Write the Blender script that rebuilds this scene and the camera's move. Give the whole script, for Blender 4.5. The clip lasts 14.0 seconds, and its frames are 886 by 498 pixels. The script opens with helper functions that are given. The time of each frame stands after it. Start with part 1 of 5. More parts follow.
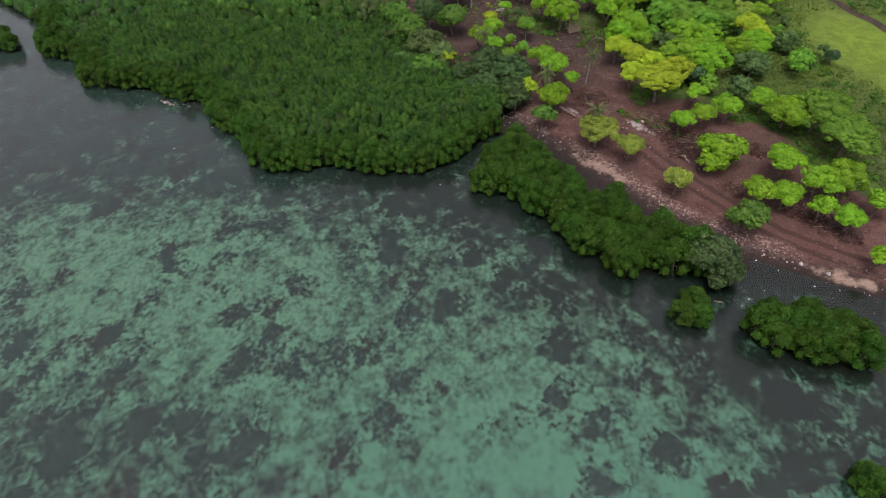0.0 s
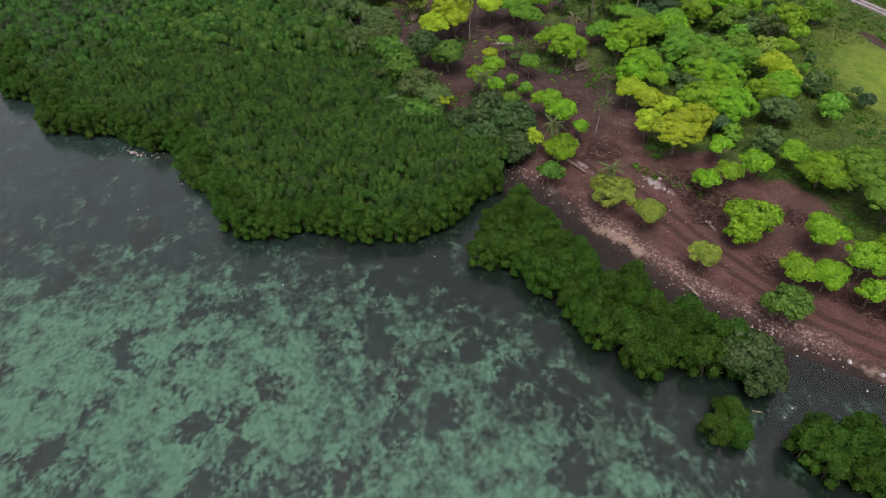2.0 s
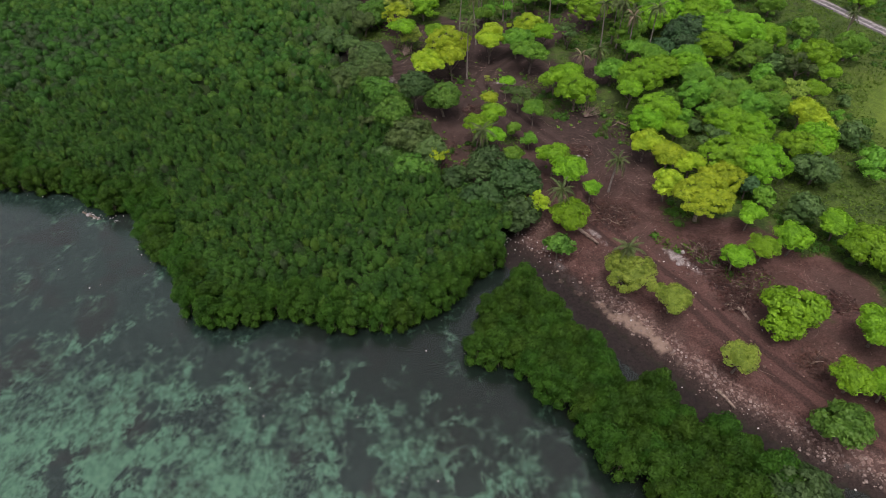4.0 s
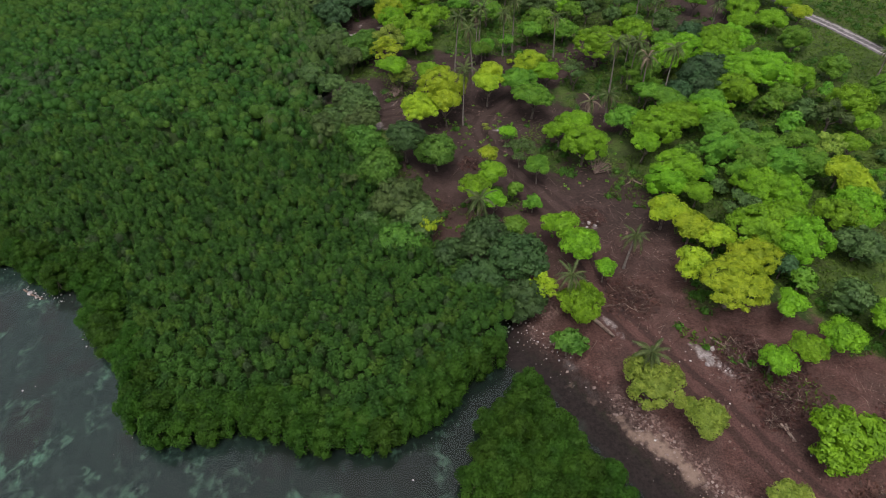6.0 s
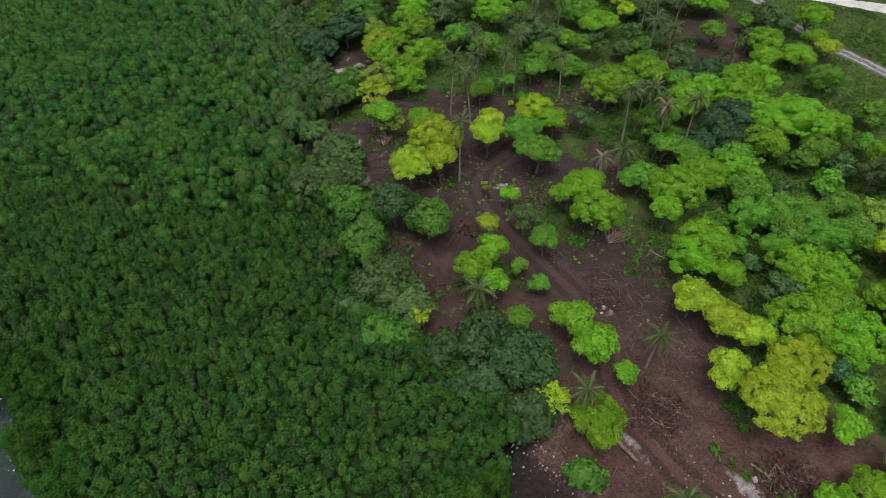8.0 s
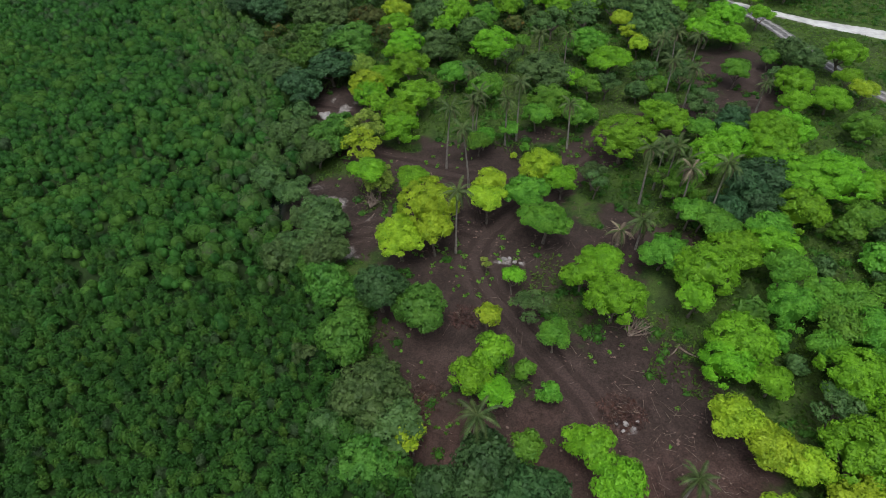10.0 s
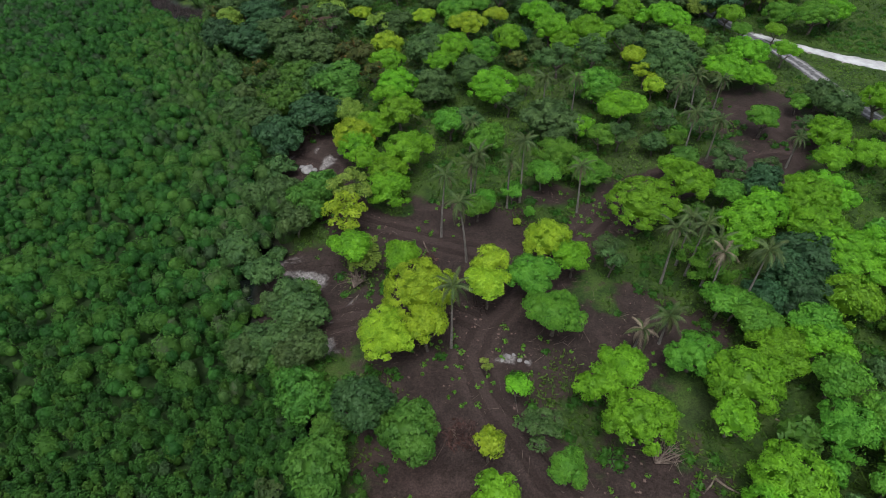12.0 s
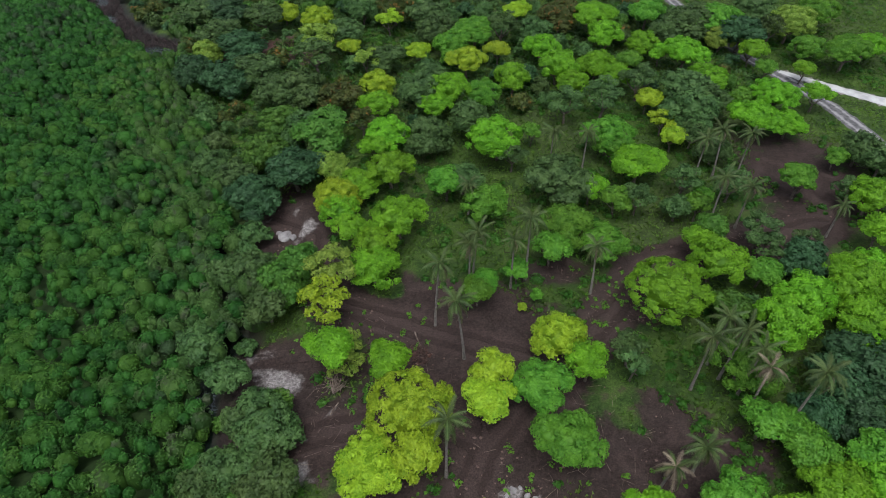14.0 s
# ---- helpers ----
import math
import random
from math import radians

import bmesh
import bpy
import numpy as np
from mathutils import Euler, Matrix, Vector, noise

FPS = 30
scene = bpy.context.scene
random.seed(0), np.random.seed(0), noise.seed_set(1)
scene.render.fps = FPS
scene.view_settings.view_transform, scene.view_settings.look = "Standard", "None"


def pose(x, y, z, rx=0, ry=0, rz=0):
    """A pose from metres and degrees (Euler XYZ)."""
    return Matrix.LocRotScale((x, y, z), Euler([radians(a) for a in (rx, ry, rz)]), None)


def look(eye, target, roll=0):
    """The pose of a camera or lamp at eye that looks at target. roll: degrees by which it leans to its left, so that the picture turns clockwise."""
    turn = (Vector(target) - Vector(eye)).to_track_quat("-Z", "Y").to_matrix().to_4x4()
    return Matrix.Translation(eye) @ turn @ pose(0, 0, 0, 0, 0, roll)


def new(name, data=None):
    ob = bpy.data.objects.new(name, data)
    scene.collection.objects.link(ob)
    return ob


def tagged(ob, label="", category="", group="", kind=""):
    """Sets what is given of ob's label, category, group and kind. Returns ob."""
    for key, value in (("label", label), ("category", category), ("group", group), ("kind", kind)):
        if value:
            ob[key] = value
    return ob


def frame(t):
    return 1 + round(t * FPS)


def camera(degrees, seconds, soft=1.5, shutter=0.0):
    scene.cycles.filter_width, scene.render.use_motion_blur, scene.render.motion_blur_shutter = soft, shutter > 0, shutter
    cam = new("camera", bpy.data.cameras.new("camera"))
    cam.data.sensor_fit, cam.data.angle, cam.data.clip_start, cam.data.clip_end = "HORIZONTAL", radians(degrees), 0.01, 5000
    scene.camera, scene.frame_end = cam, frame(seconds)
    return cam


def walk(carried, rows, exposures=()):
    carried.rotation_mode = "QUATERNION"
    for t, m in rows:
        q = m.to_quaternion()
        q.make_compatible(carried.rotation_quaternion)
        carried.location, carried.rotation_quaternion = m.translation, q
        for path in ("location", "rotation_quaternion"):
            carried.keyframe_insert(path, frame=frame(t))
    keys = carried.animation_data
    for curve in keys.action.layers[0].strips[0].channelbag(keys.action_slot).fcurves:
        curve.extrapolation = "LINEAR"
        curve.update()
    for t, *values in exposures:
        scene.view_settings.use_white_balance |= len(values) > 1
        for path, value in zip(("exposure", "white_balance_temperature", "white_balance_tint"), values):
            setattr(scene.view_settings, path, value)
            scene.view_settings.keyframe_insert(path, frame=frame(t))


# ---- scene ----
cam = camera(73.1, 14.0, 0.9)
METRES, EYE, TILT, LEAN, TURN = 115.6, 62.0, 2.86, -0.86, 0.0
ROWS = [
    (0.0, 0.0, 0.0, 0.0, -2.49, -47.69, 2.27),
    (0.5, 0.0029, 0.0341, -0.0006, -2.52, -47.68, 2.28),
    (1.0, 0.0059, 0.0686, -0.0017, -2.55, -47.67, 2.32),
    (1.5, 0.0089, 0.1034, -0.0026, -2.59, -47.66, 2.31),
    (2.0, 0.012, 0.1383, -0.004, -2.62, -47.61, 2.32),
    (2.5, 0.0151, 0.1739, -0.0053, -2.65, -47.61, 2.31),
    (3.0, 0.0184, 0.2095, -0.0067, -2.67, -47.58, 2.3),
    (5.5, 0.0353, 0.3884, -0.0158, -2.83, -47.44, 2.19),
    (6.0, 0.0388, 0.4241, -0.0181, -2.85, -47.4, 2.13),
    (6.5, 0.0424, 0.4599, -0.0202, -2.85, -47.37, 2.08),
    (7.0, 0.0457, 0.4959, -0.0224, -2.9, -47.35, 2.04),
    (7.5, 0.0486, 0.5307, -0.024, -2.94, -47.36, 2.03),
    (8.0, 0.0517, 0.5666, -0.0256, -2.98, -47.37, 2.03),
    (10.5, 0.0681, 0.7456, -0.0349, -3.16, -47.23, 2.01),
    (11.0, 0.0713, 0.7813, -0.0364, -3.2, -47.2, 1.99),
    (11.5, 0.0745, 0.8168, -0.0379, -3.24, -47.18, 1.97),
    (12.0, 0.0778, 0.8521, -0.039, -3.26, -47.16, 1.95),
    (12.5, 0.0812, 0.8878, -0.0405, -3.28, -47.14, 1.95),
    (13.0, 0.0843, 0.9234, -0.0417, -3.31, -47.14, 1.94),
    (13.5, 0.0876, 0.9592, -0.0429, -3.34, -47.15, 1.92),
    (14.0, 0.0912, 0.9948, -0.0441, -3.34, -47.14, 1.91),
]
walk(cam, [(t, pose(0, 0, EYE, TILT, LEAN, TURN) @ pose(METRES * x, METRES * y, METRES * z, 90 + pitch, roll, yaw)) for t, x, y, z, yaw, pitch, roll in ROWS],
     exposures=[(0.0, 0.84, 6800, 25), (3.0, 0.74, 6800, 24), (6.5, 0.60, 6600, 18), (10.5, 0.54, 6150, 7), (14.0, 0.54, 6000, 10)])

# ---- light ----
world = bpy.data.worlds.new("world")
scene.world = world
world.use_nodes = True
wn = world.node_tree
sky = wn.nodes.new("ShaderNodeTexSky")
sky.sky_type, sky.sun_disc = "NISHITA", False
SUN_UP, SUN_ROUND = radians(72), radians(190)
sky.sun_elevation, sky.sun_rotation = SUN_UP, SUN_ROUND
sky.dust_density, sky.air_density = 6.0, 1.0
grey = wn.nodes.new("ShaderNodeHueSaturation")
grey.inputs["Saturation"].default_value = 0.35
wn.links.new(sky.outputs[0], grey.inputs["Color"])
wn.links.new(grey.outputs[0], wn.nodes["Background"].inputs[0])
wn.nodes["Background"].inputs[1].default_value = 0.15
sun = new("sun", bpy.data.lights.new("sun", "SUN"))
sun.data.energy, sun.data.angle, sun.data.color = 0.9, radians(20), (1.0, 0.97, 0.92)
sun.matrix_world = look((math.cos(SUN_UP) * math.sin(SUN_ROUND), math.cos(SUN_UP) * math.cos(SUN_ROUND), math.sin(SUN_UP)), (0, 0, 0))


# ---- materials ----
def nodes_of(name, rough=0.8):
    m = bpy.data.materials.new(name)
    m.use_nodes = True
    b = m.node_tree.nodes["Principled BSDF"]
    b.inputs["Roughness"].default_value = rough
    b.inputs["Specular IOR Level"].default_value = 0.15
    return m, m.node_tree, b


def noise_node(nt, scale, detail=3.0, rough=0.55, vector=None):
    n = nt.nodes.new("ShaderNodeTexNoise")
    n.inputs["Scale"].default_value, n.inputs["Detail"].default_value, n.inputs["Roughness"].default_value = scale, detail, rough
    if vector is None:
        vector = nt.nodes.new("ShaderNodeNewGeometry").outputs["Position"]
    nt.links.new(vector, n.inputs["Vector"])
    return n.outputs["Fac"]


def ramp(nt, value, low, high, a=0.0, b=1.0):
    r = nt.nodes.new("ShaderNodeMapRange")
    r.interpolation_type = "SMOOTHSTEP"
    for k, v in zip(("From Min", "From Max", "To Min", "To Max"), (low, high, a, b)):
        r.inputs[k].default_value = v
    nt.links.new(value, r.inputs["Value"])
    return r.outputs[0]


def mix(nt, fac, a, b, how="MIX"):
    n = nt.nodes.new("ShaderNodeMix")
    n.data_type, n.blend_type = "RGBA", how
    for slot, v in ((0, fac), (6, a), (7, b)):
        if isinstance(v, (int, float)):
            n.inputs[slot].default_value = v
        elif isinstance(v, tuple):
            n.inputs[slot].default_value = (*v, 1.0)
        else:
            nt.links.new(v, n.inputs[slot])
    return n.outputs[2]


def calc(nt, op, a, b):
    n = nt.nodes.new("ShaderNodeMath")
    n.operation = op
    for i, v in enumerate((a, b)):
        if isinstance(v, (int, float)):
            n.inputs[i].default_value = v
        else:
            nt.links.new(v, n.inputs[i])
    return n.outputs[0]


def bump(nt, b, height, strength, distance):
    n = nt.nodes.new("ShaderNodeBump")
    n.inputs["Strength"].default_value, n.inputs["Distance"].default_value = strength, distance
    nt.links.new(height, n.inputs["Height"])
    nt.links.new(n.outputs[0], b.inputs["Normal"])


def leaf_material(name, dark, light, patch=0.5, vary=0.35, glow=0.3, spots=None, gloss=0.2, tuft=0.0, mottle=0.34):
    """Foliage: tone varies by leaf, by patch of crown and by tree."""
    m, nt, b = nodes_of(name, 0.55)
    b.inputs["Specular IOR Level"].default_value = gloss
    geo = nt.nodes.new("ShaderNodeNewGeometry")
    info = nt.nodes.new("ShaderNodeObjectInfo")
    fac = calc(nt, "ADD", calc(nt, "MULTIPLY", geo.outputs["Random Per Island"], mottle), ramp(nt, noise_node(nt, patch, 3.0), 0.35, 0.65, 0.5 * (0.42 - mottle), 0.58 + 0.5 * (0.42 - mottle)))
    if tuft:
        own = nt.nodes.new("ShaderNodeAttribute")
        own.attribute_name = "tuft"
        fac = calc(nt, "ADD", fac, calc(nt, "MULTIPLY", calc(nt, "SUBTRACT", own.outputs["Fac"], 0.5), tuft))
    col = mix(nt, fac, dark, light)
    if tuft:
        col = mix(nt, ramp(nt, own.outputs["Fac"], 0.72, 0.98, 0.0, 0.75), col, mix(nt, geo.outputs["Random Per Island"], (0.023, 0.062, 0.008), (0.064, 0.132, 0.018)))
        col = mix(nt, ramp(nt, own.outputs["Fac"], 0.07, 0.0, 0.0, 0.6), col, (0.045, 0.062, 0.034))
    if spots:
        col = mix(nt, ramp(nt, noise_node(nt, patch * 1.7, 4.0), 0.56, 0.68), col, spots)
    hsv = nt.nodes.new("ShaderNodeHueSaturation")
    nt.links.new(calc(nt, "ADD", calc(nt, "MULTIPLY", info.outputs["Random"], 0.022), 0.489), hsv.inputs["Hue"])
    nt.links.new(calc(nt, "ADD", calc(nt, "MULTIPLY", info.outputs["Random"], vary), 1 - vary / 2), hsv.inputs["Value"])
    nt.links.new(col, hsv.inputs["Color"])
    nt.links.new(hsv.outputs[0], b.inputs["Base Color"])
    tr = nt.nodes.new("ShaderNodeBsdfTranslucent")
    nt.links.new(hsv.outputs[0], tr.inputs[0])
    ms = nt.nodes.new("ShaderNodeMixShader")
    ms.inputs[0].default_value = glow
    nt.links.new(b.outputs[0], ms.inputs[1])
    nt.links.new(tr.outputs[0], ms.inputs[2])
    nt.links.new(ms.outputs[0], nt.nodes["Material Output"].inputs[0])
    return m


def plain_material(name, dark, light, scale, rough=0.85, relief=0.0):
    m, nt, b = nodes_of(name, rough)
    n = noise_node(nt, scale, 5.0, 0.65)
    nt.links.new(mix(nt, ramp(nt, n, 0.3, 0.7), dark, light), b.inputs["Base Color"])
    if relief:
        bump(nt, b, n, 0.8, relief)
    return m


LEAF = {
    "lime": leaf_material("leaf_lime", (0.0672, 0.1814, 0.0062), (0.1568, 0.3528, 0.0134), 0.6, mottle=0.55),
    "yellow": leaf_material("leaf_yellow", (0.1366, 0.2419, 0.0090), (0.2912, 0.4200, 0.0202), 0.6, mottle=0.55),
    "green": leaf_material("leaf_green", (0.0500, 0.1480, 0.0120), (0.1120, 0.2600, 0.0215), 0.6, mottle=0.55),
    "olive": leaf_material("leaf_olive", (0.0950, 0.1650, 0.0190), (0.2150, 0.3050, 0.0440), 0.9, mottle=0.55),
    "dark": leaf_material("leaf_dark", (0.0139, 0.0427, 0.0147), (0.0453, 0.1035, 0.0367), 0.5),
    "brush": leaf_material("leaf_brush", (0.0245, 0.0590, 0.0150), (0.0820, 0.1480, 0.0400), 0.5),
    "grey": leaf_material("leaf_grey", (0.0260, 0.0540, 0.0130), (0.0780, 0.1270, 0.0340), 0.5),
    "rust": leaf_material("leaf_rust", (0.0255, 0.0479, 0.0096), (0.0766, 0.0957, 0.0191), 0.5, spots=(0.18, 0.095, 0.022)),
    "sea": leaf_material("leaf_sea", (0.0165, 0.0470, 0.0122), (0.0500, 0.1030, 0.0290), 0.5),
    "rich": leaf_material("leaf_rich", (0.0310, 0.0960, 0.0110), (0.0820, 0.1850, 0.0230), 0.5),
    "mangrove": leaf_material("leaf_mangrove", (0.0100, 0.0370, 0.0034), (0.0340, 0.0920, 0.0090), 0.5, 0.25, gloss=0.1),
    "canopy": leaf_material("leaf_canopy", (0.0112, 0.0450, 0.0080), (0.0410, 0.1230, 0.0188), 0.3, 0.25, gloss=0.1, tuft=0.5, mottle=0.36),
    "shoots": leaf_material("leaf_shoots", (0.0220, 0.0506, 0.0118), (0.0748, 0.1342, 0.0325), 0.3, 0.25, gloss=0.1, tuft=0.6, mottle=0.36, spots=(0.062, 0.078, 0.040)),
    "mulch": leaf_material("leaf_mulch", (0.0150, 0.0085, 0.0075), (0.0750, 0.0340, 0.0240), 0.7, 0.3, 0.0),
    "palm": leaf_material("leaf_palm", (0.0240, 0.0480, 0.0120), (0.0880, 0.1230, 0.0370), 0.8),
    "dry": leaf_material("leaf_dry", (0.1044, 0.0812, 0.0522), (0.2436, 0.2030, 0.1450), 0.8),
    "herb": leaf_material("leaf_herb", (0.0175, 0.0650, 0.0060), (0.0500, 0.1300, 0.0125), 0.15),
    "grass": leaf_material("leaf_grass", (0.028, 0.064, 0.006), (0.080, 0.140, 0.014), 0.1),
}
BARK = plain_material("bark", (0.0490, 0.0385, 0.0315), (0.1540, 0.1330, 0.1120), 3.0, 0.9, 0.02)
PALM_BARK = plain_material("palm_bark", (0.0910, 0.0805, 0.0700), (0.2100, 0.1890, 0.1680), 4.0, 0.9, 0.02)
DEADWOOD = plain_material("deadwood", (0.0630, 0.0420, 0.0350), (0.2240, 0.1820, 0.1470), 2.0, 0.9, 0.01)
TWIG = plain_material("twig", (0.0260, 0.0145, 0.0125), (0.0800, 0.0490, 0.0410), 1.5, 0.9)
STONE = plain_material("stone", (0.0840, 0.0595, 0.0504), (0.2380, 0.1960, 0.1750), 0.7, 0.85, 0.02)
PALE = plain_material("pale_stone", (0.1348, 0.1232, 0.1194), (0.2772, 0.2656, 0.2580), 0.6, 0.85, 0.03)
LITTER = plain_material("litter", (0.2520, 0.2352, 0.2240), (0.4760, 0.4760, 0.4704), 0.9, 0.6)


# ---- mesh tools ----
def raw_mesh(name, verts, faces, material):
    """A mesh from arrays: verts n x 3, faces m x k."""
    me = bpy.data.meshes.new(name)
    verts, faces = np.asarray(verts, dtype=np.float32), np.asarray(faces, dtype=np.int32)
    m, k = faces.shape
    me.vertices.add(len(verts))
    me.vertices.foreach_set("co", verts.ravel())
    me.loops.add(m * k)
    me.loops.foreach_set("vertex_index", faces.ravel())
    me.polygons.add(m)
    me.polygons.foreach_set("loop_start", np.arange(0, m * k, k, dtype=np.int32))
    me.materials.append(material)
    me.update(calc_edges=True)
    return me


def part(name, me, parent, label=""):
    ob = new(name, me)
    ob.parent = parent
    return tagged(ob, label)


def join(pieces):
    """Joins (verts, faces) pairs."""
    vs, fs, n = [], [], 0
    for v, f in pieces:
        vs.append(v)
        fs.append(f + n)
        n += len(v)
    return np.concatenate(vs), np.concatenate(fs)


def unit(v):
    return v / np.maximum(np.linalg.norm(v, axis=-1, keepdims=True), 1e-9)


def leaves(rng, centres, normals, length, width, wild=0.7):
    """One three-cornered leaf spray at each centre, facing roughly along its normal."""
    n = len(centres)
    nor = unit(normals + wild * rng.normal(size=(n, 3)))
    a = unit(np.cross(nor, rng.normal(size=(n, 3))))
    b = np.cross(nor, a)
    l = length * rng.uniform(0.65, 1.3, (n, 1)) * 0.5
    w = width * rng.uniform(0.65, 1.3, (n, 1)) * 0.5
    v = np.stack([centres - a * l * 0.8 - b * w, centres - a * l * 0.8 + b * w - nor * l * 0.2, centres + a * l * 1.2 - nor * l * 0.25], 1).reshape(-1, 3)
    return v, np.arange(3 * n).reshape(n, 3)


def dome(centre, r, squash, seg=8, rings=3):
    """A low closed-looking cap that keeps the inside of a crown shut."""
    a = np.arange(seg) * 2 * np.pi / seg
    rows = []
    for i in range(rings + 1):
        e = -0.5 + (np.pi / 2 + 0.45) * i / rings
        rows.append(np.stack([np.cos(a) * math.cos(e), np.sin(a) * math.cos(e), np.full(seg, math.sin(e) * squash)], 1))
    v = np.concatenate(rows) * r + np.asarray(centre)
    f = np.array([(i * seg + j, i * seg + (j + 1) % seg, (i + 1) * seg + (j + 1) % seg, (i + 1) * seg + j) for i in range(rings) for j in range(seg)])
    return v, np.concatenate([f[:, :3], f[:, [0, 2, 3]]])


def clump(rng, centre, r, squash, count, leaf, low=-0.25, shell=0.82, seg=6, rings=2):
    d = unit(rng.normal(size=(count, 3)))
    d[:, 2] = np.where(d[:, 2] < low, -d[:, 2], d[:, 2])
    p = np.asarray(centre) + d * np.array([1, 1, squash]) * r * rng.uniform(0.86, 1.1, (count, 1))
    return join([leaves(rng, p, d * 0.85 + np.array([0, 0, 0.3]), leaf, leaf * 0.75, 0.5), dome(centre, r * shell, squash, seg, rings)])


def tube(points, radii, seg=6):
    """A tapered tube of quads along points."""
    p = np.asarray(points, dtype=float)
    t = unit(np.gradient(p, axis=0))
    ref = np.where(np.abs(t[:, 2:]) > 0.9, np.array([[1.0, 0, 0]]), np.array([[0, 0, 1.0]]))
    u = unit(np.cross(t, ref))
    w = np.cross(t, u)
    a = np.arange(seg) * 2 * np.pi / seg
    ring = np.cos(a)[None, :, None] * u[:, None] + np.sin(a)[None, :, None] * w[:, None]
    v = (p[:, None] + ring * np.asarray(radii, dtype=float)[:, None, None]).reshape(-1, 3)
    f = [(i * seg + j, i * seg + (j + 1) % seg, (i + 1) * seg + (j + 1) % seg, (i + 1) * seg + j) for i in range(len(p) - 1) for j in range(seg)]
    return v, np.array(f)


def limb(rng, a, b, r0, r1, sag=0.1, steps=4, seg=5):
    a, b = np.asarray(a, float), np.asarray(b, float)
    k = np.linspace(0, 1, steps + 1)[:, None]
    p = a + (b - a) * k + np.sin(k * np.pi) * rng.normal(size=3) * sag * np.linalg.norm(b - a)
    return tube(p, r0 + (r1 - r0) * k[:, 0], seg)


# ---- plan ----
WATERLINE = [(-330, 420), (-250, 300), (-170, 215), (-112, 163), (-99, 150), (-90, 144), (-88.6, 134.9), (-86.5, 130.6), (-76.5, 127), (-72.3, 116.7), (-65.7, 114.7),
             (-58.6, 113.6), (-51.2, 109.2), (-42.8, 105.8), (-41.6, 99.5), (-34.9, 94.5), (-32.2, 86.8), (-27.7, 83.2), (-20, 83.7),
             (-16.2, 84.4), (-11.1, 81.4), (-0.6, 81.1), (3.4, 84), (6.5, 87.1), (10.7, 90.2)]
INLAND_EDGE = [(12.5, 93), (14.5, 98), (16.3, 100.1), (11.5, 103.2), (7.4, 109.5), (2.7, 113.2), (-1.4, 117), (-4, 126.3), (-6, 137.1), (-10, 143.2),
               (-15, 149), (-16, 156.2), (-15.5, 161.1), (-13.4, 164), (-18.3, 170.7), (-19.1, 178.4), (-16.6, 183.1), (-24, 190.3),
               (-30, 203), (-35, 222.1), (-40, 233.9), (-41.4, 244.1), (-46.6, 253.8), (-54.3, 257.6), (-65.4, 275.4), (-95, 330), (-140, 420)]
BEACH = [(400, -160), (160, -20), (90, 28), (70, 42), (59.1, 49), (55.2, 51.5), (51.6, 53.6), (43.3, 58.3), (38.3, 63.9), (33.9, 67.5), (30.8, 72.5), (26.6, 77.9), (23, 84.1),
         (20.1, 89), (16.5, 92.5), (14.5, 95)]
MANGROVE = WATERLINE + INLAND_EDGE
LAND = BEACH + INLAND_EDGE[1:] + [(-140, 900), (900, 900), (900, -160)]
STRIP = [(7.0, 76), (8.4, 74.2), (11, 74.8), (15.3, 68.8), (19.5, 63.3), (23.2, 57.6), (27.8, 54.9), (33, 54.8), (38.2, 55.0), (39.2, 57.5), (36.4, 61), (33.6, 62.5),
         (29, 67.4), (24.6, 72.4), (20.4, 78.6), (16.5, 86), (12.6, 88.5), (9.4, 82.5)]
ISLAND = [(39, 45.2), (39.8, 42.3), (42.3, 39.6), (46.3, 38), (50.5, 38.6), (52.6, 41), (53, 44), (50.5, 46.4), (46.5, 47.3), (42, 46.8)]
CREEK = [(-82, 300), (-76, 281), (-68.5, 269), (-60.5, 259.5), (-54, 249.5), (-48, 243.5), (-43, 243), (-43.5, 249), (-46.5, 255.3), (-55, 260.5), (-63.5, 271.5), (-70.5, 285), (-74, 300)]
POOLS = [(-50, 250.2, 4.2, 2.4, -20), (-46.8, 248, 2.2, 3.0, 20), (-67.6, 270, 1.6, 3.4, 30), (-73.5, 282, 1.4, 3.5, 30)]
TAN_BANK = [(17.5, 93.5), (19.2, 91), (21.2, 86), (24.2, 82.7), (26.7, 80.6), (29.1, 78.6), (34.2, 69.6), (37.9, 65), (44.5, 59.6), (50.5, 55.6), (58, 51.2)]
SHORE_TRACK = [(72, 46), (61.1, 53.3), (56, 56.7), (50.1, 61.4), (45.8, 67.3), (40, 76.2), (36.2, 83.7), (30.8, 92.9), (27, 100), (26, 108), (25, 118), (20, 127), (15, 136), (13.5, 142), (15.8, 147)]
INLAND_TRACK = [(15.8, 147), (21.8, 153), (34.1, 164.2), (41.7, 171.8), (55.4, 175.4), (69.9, 179.1)]
SPUR_TRACK = [(15.8, 147), (9, 151.0), (-0.6, 150.2), (-11.1, 148.1)]
BACK_TRACK = [(22.6, 157.8), (10.2, 163.1), (-1.9, 168.8), (-6.6, 175.5), (-7.1, 183), (-13.8, 186.7)]
ROAD = [(118, 110), (112, 132), (106.5, 150), (102.4, 161.5), (100.2, 168), (97.8, 175.5), (94.3, 183), (91.2, 194), (89.6, 204), (88.4, 211.5), (85.2, 221.5), (81.6, 230.8), (77, 250), (72, 290)]
SIDE_ROAD = [(140, 186), (120, 199), (106, 208), (99.5, 211.6), (93.4, 216.8), (90, 220), (85, 225)]


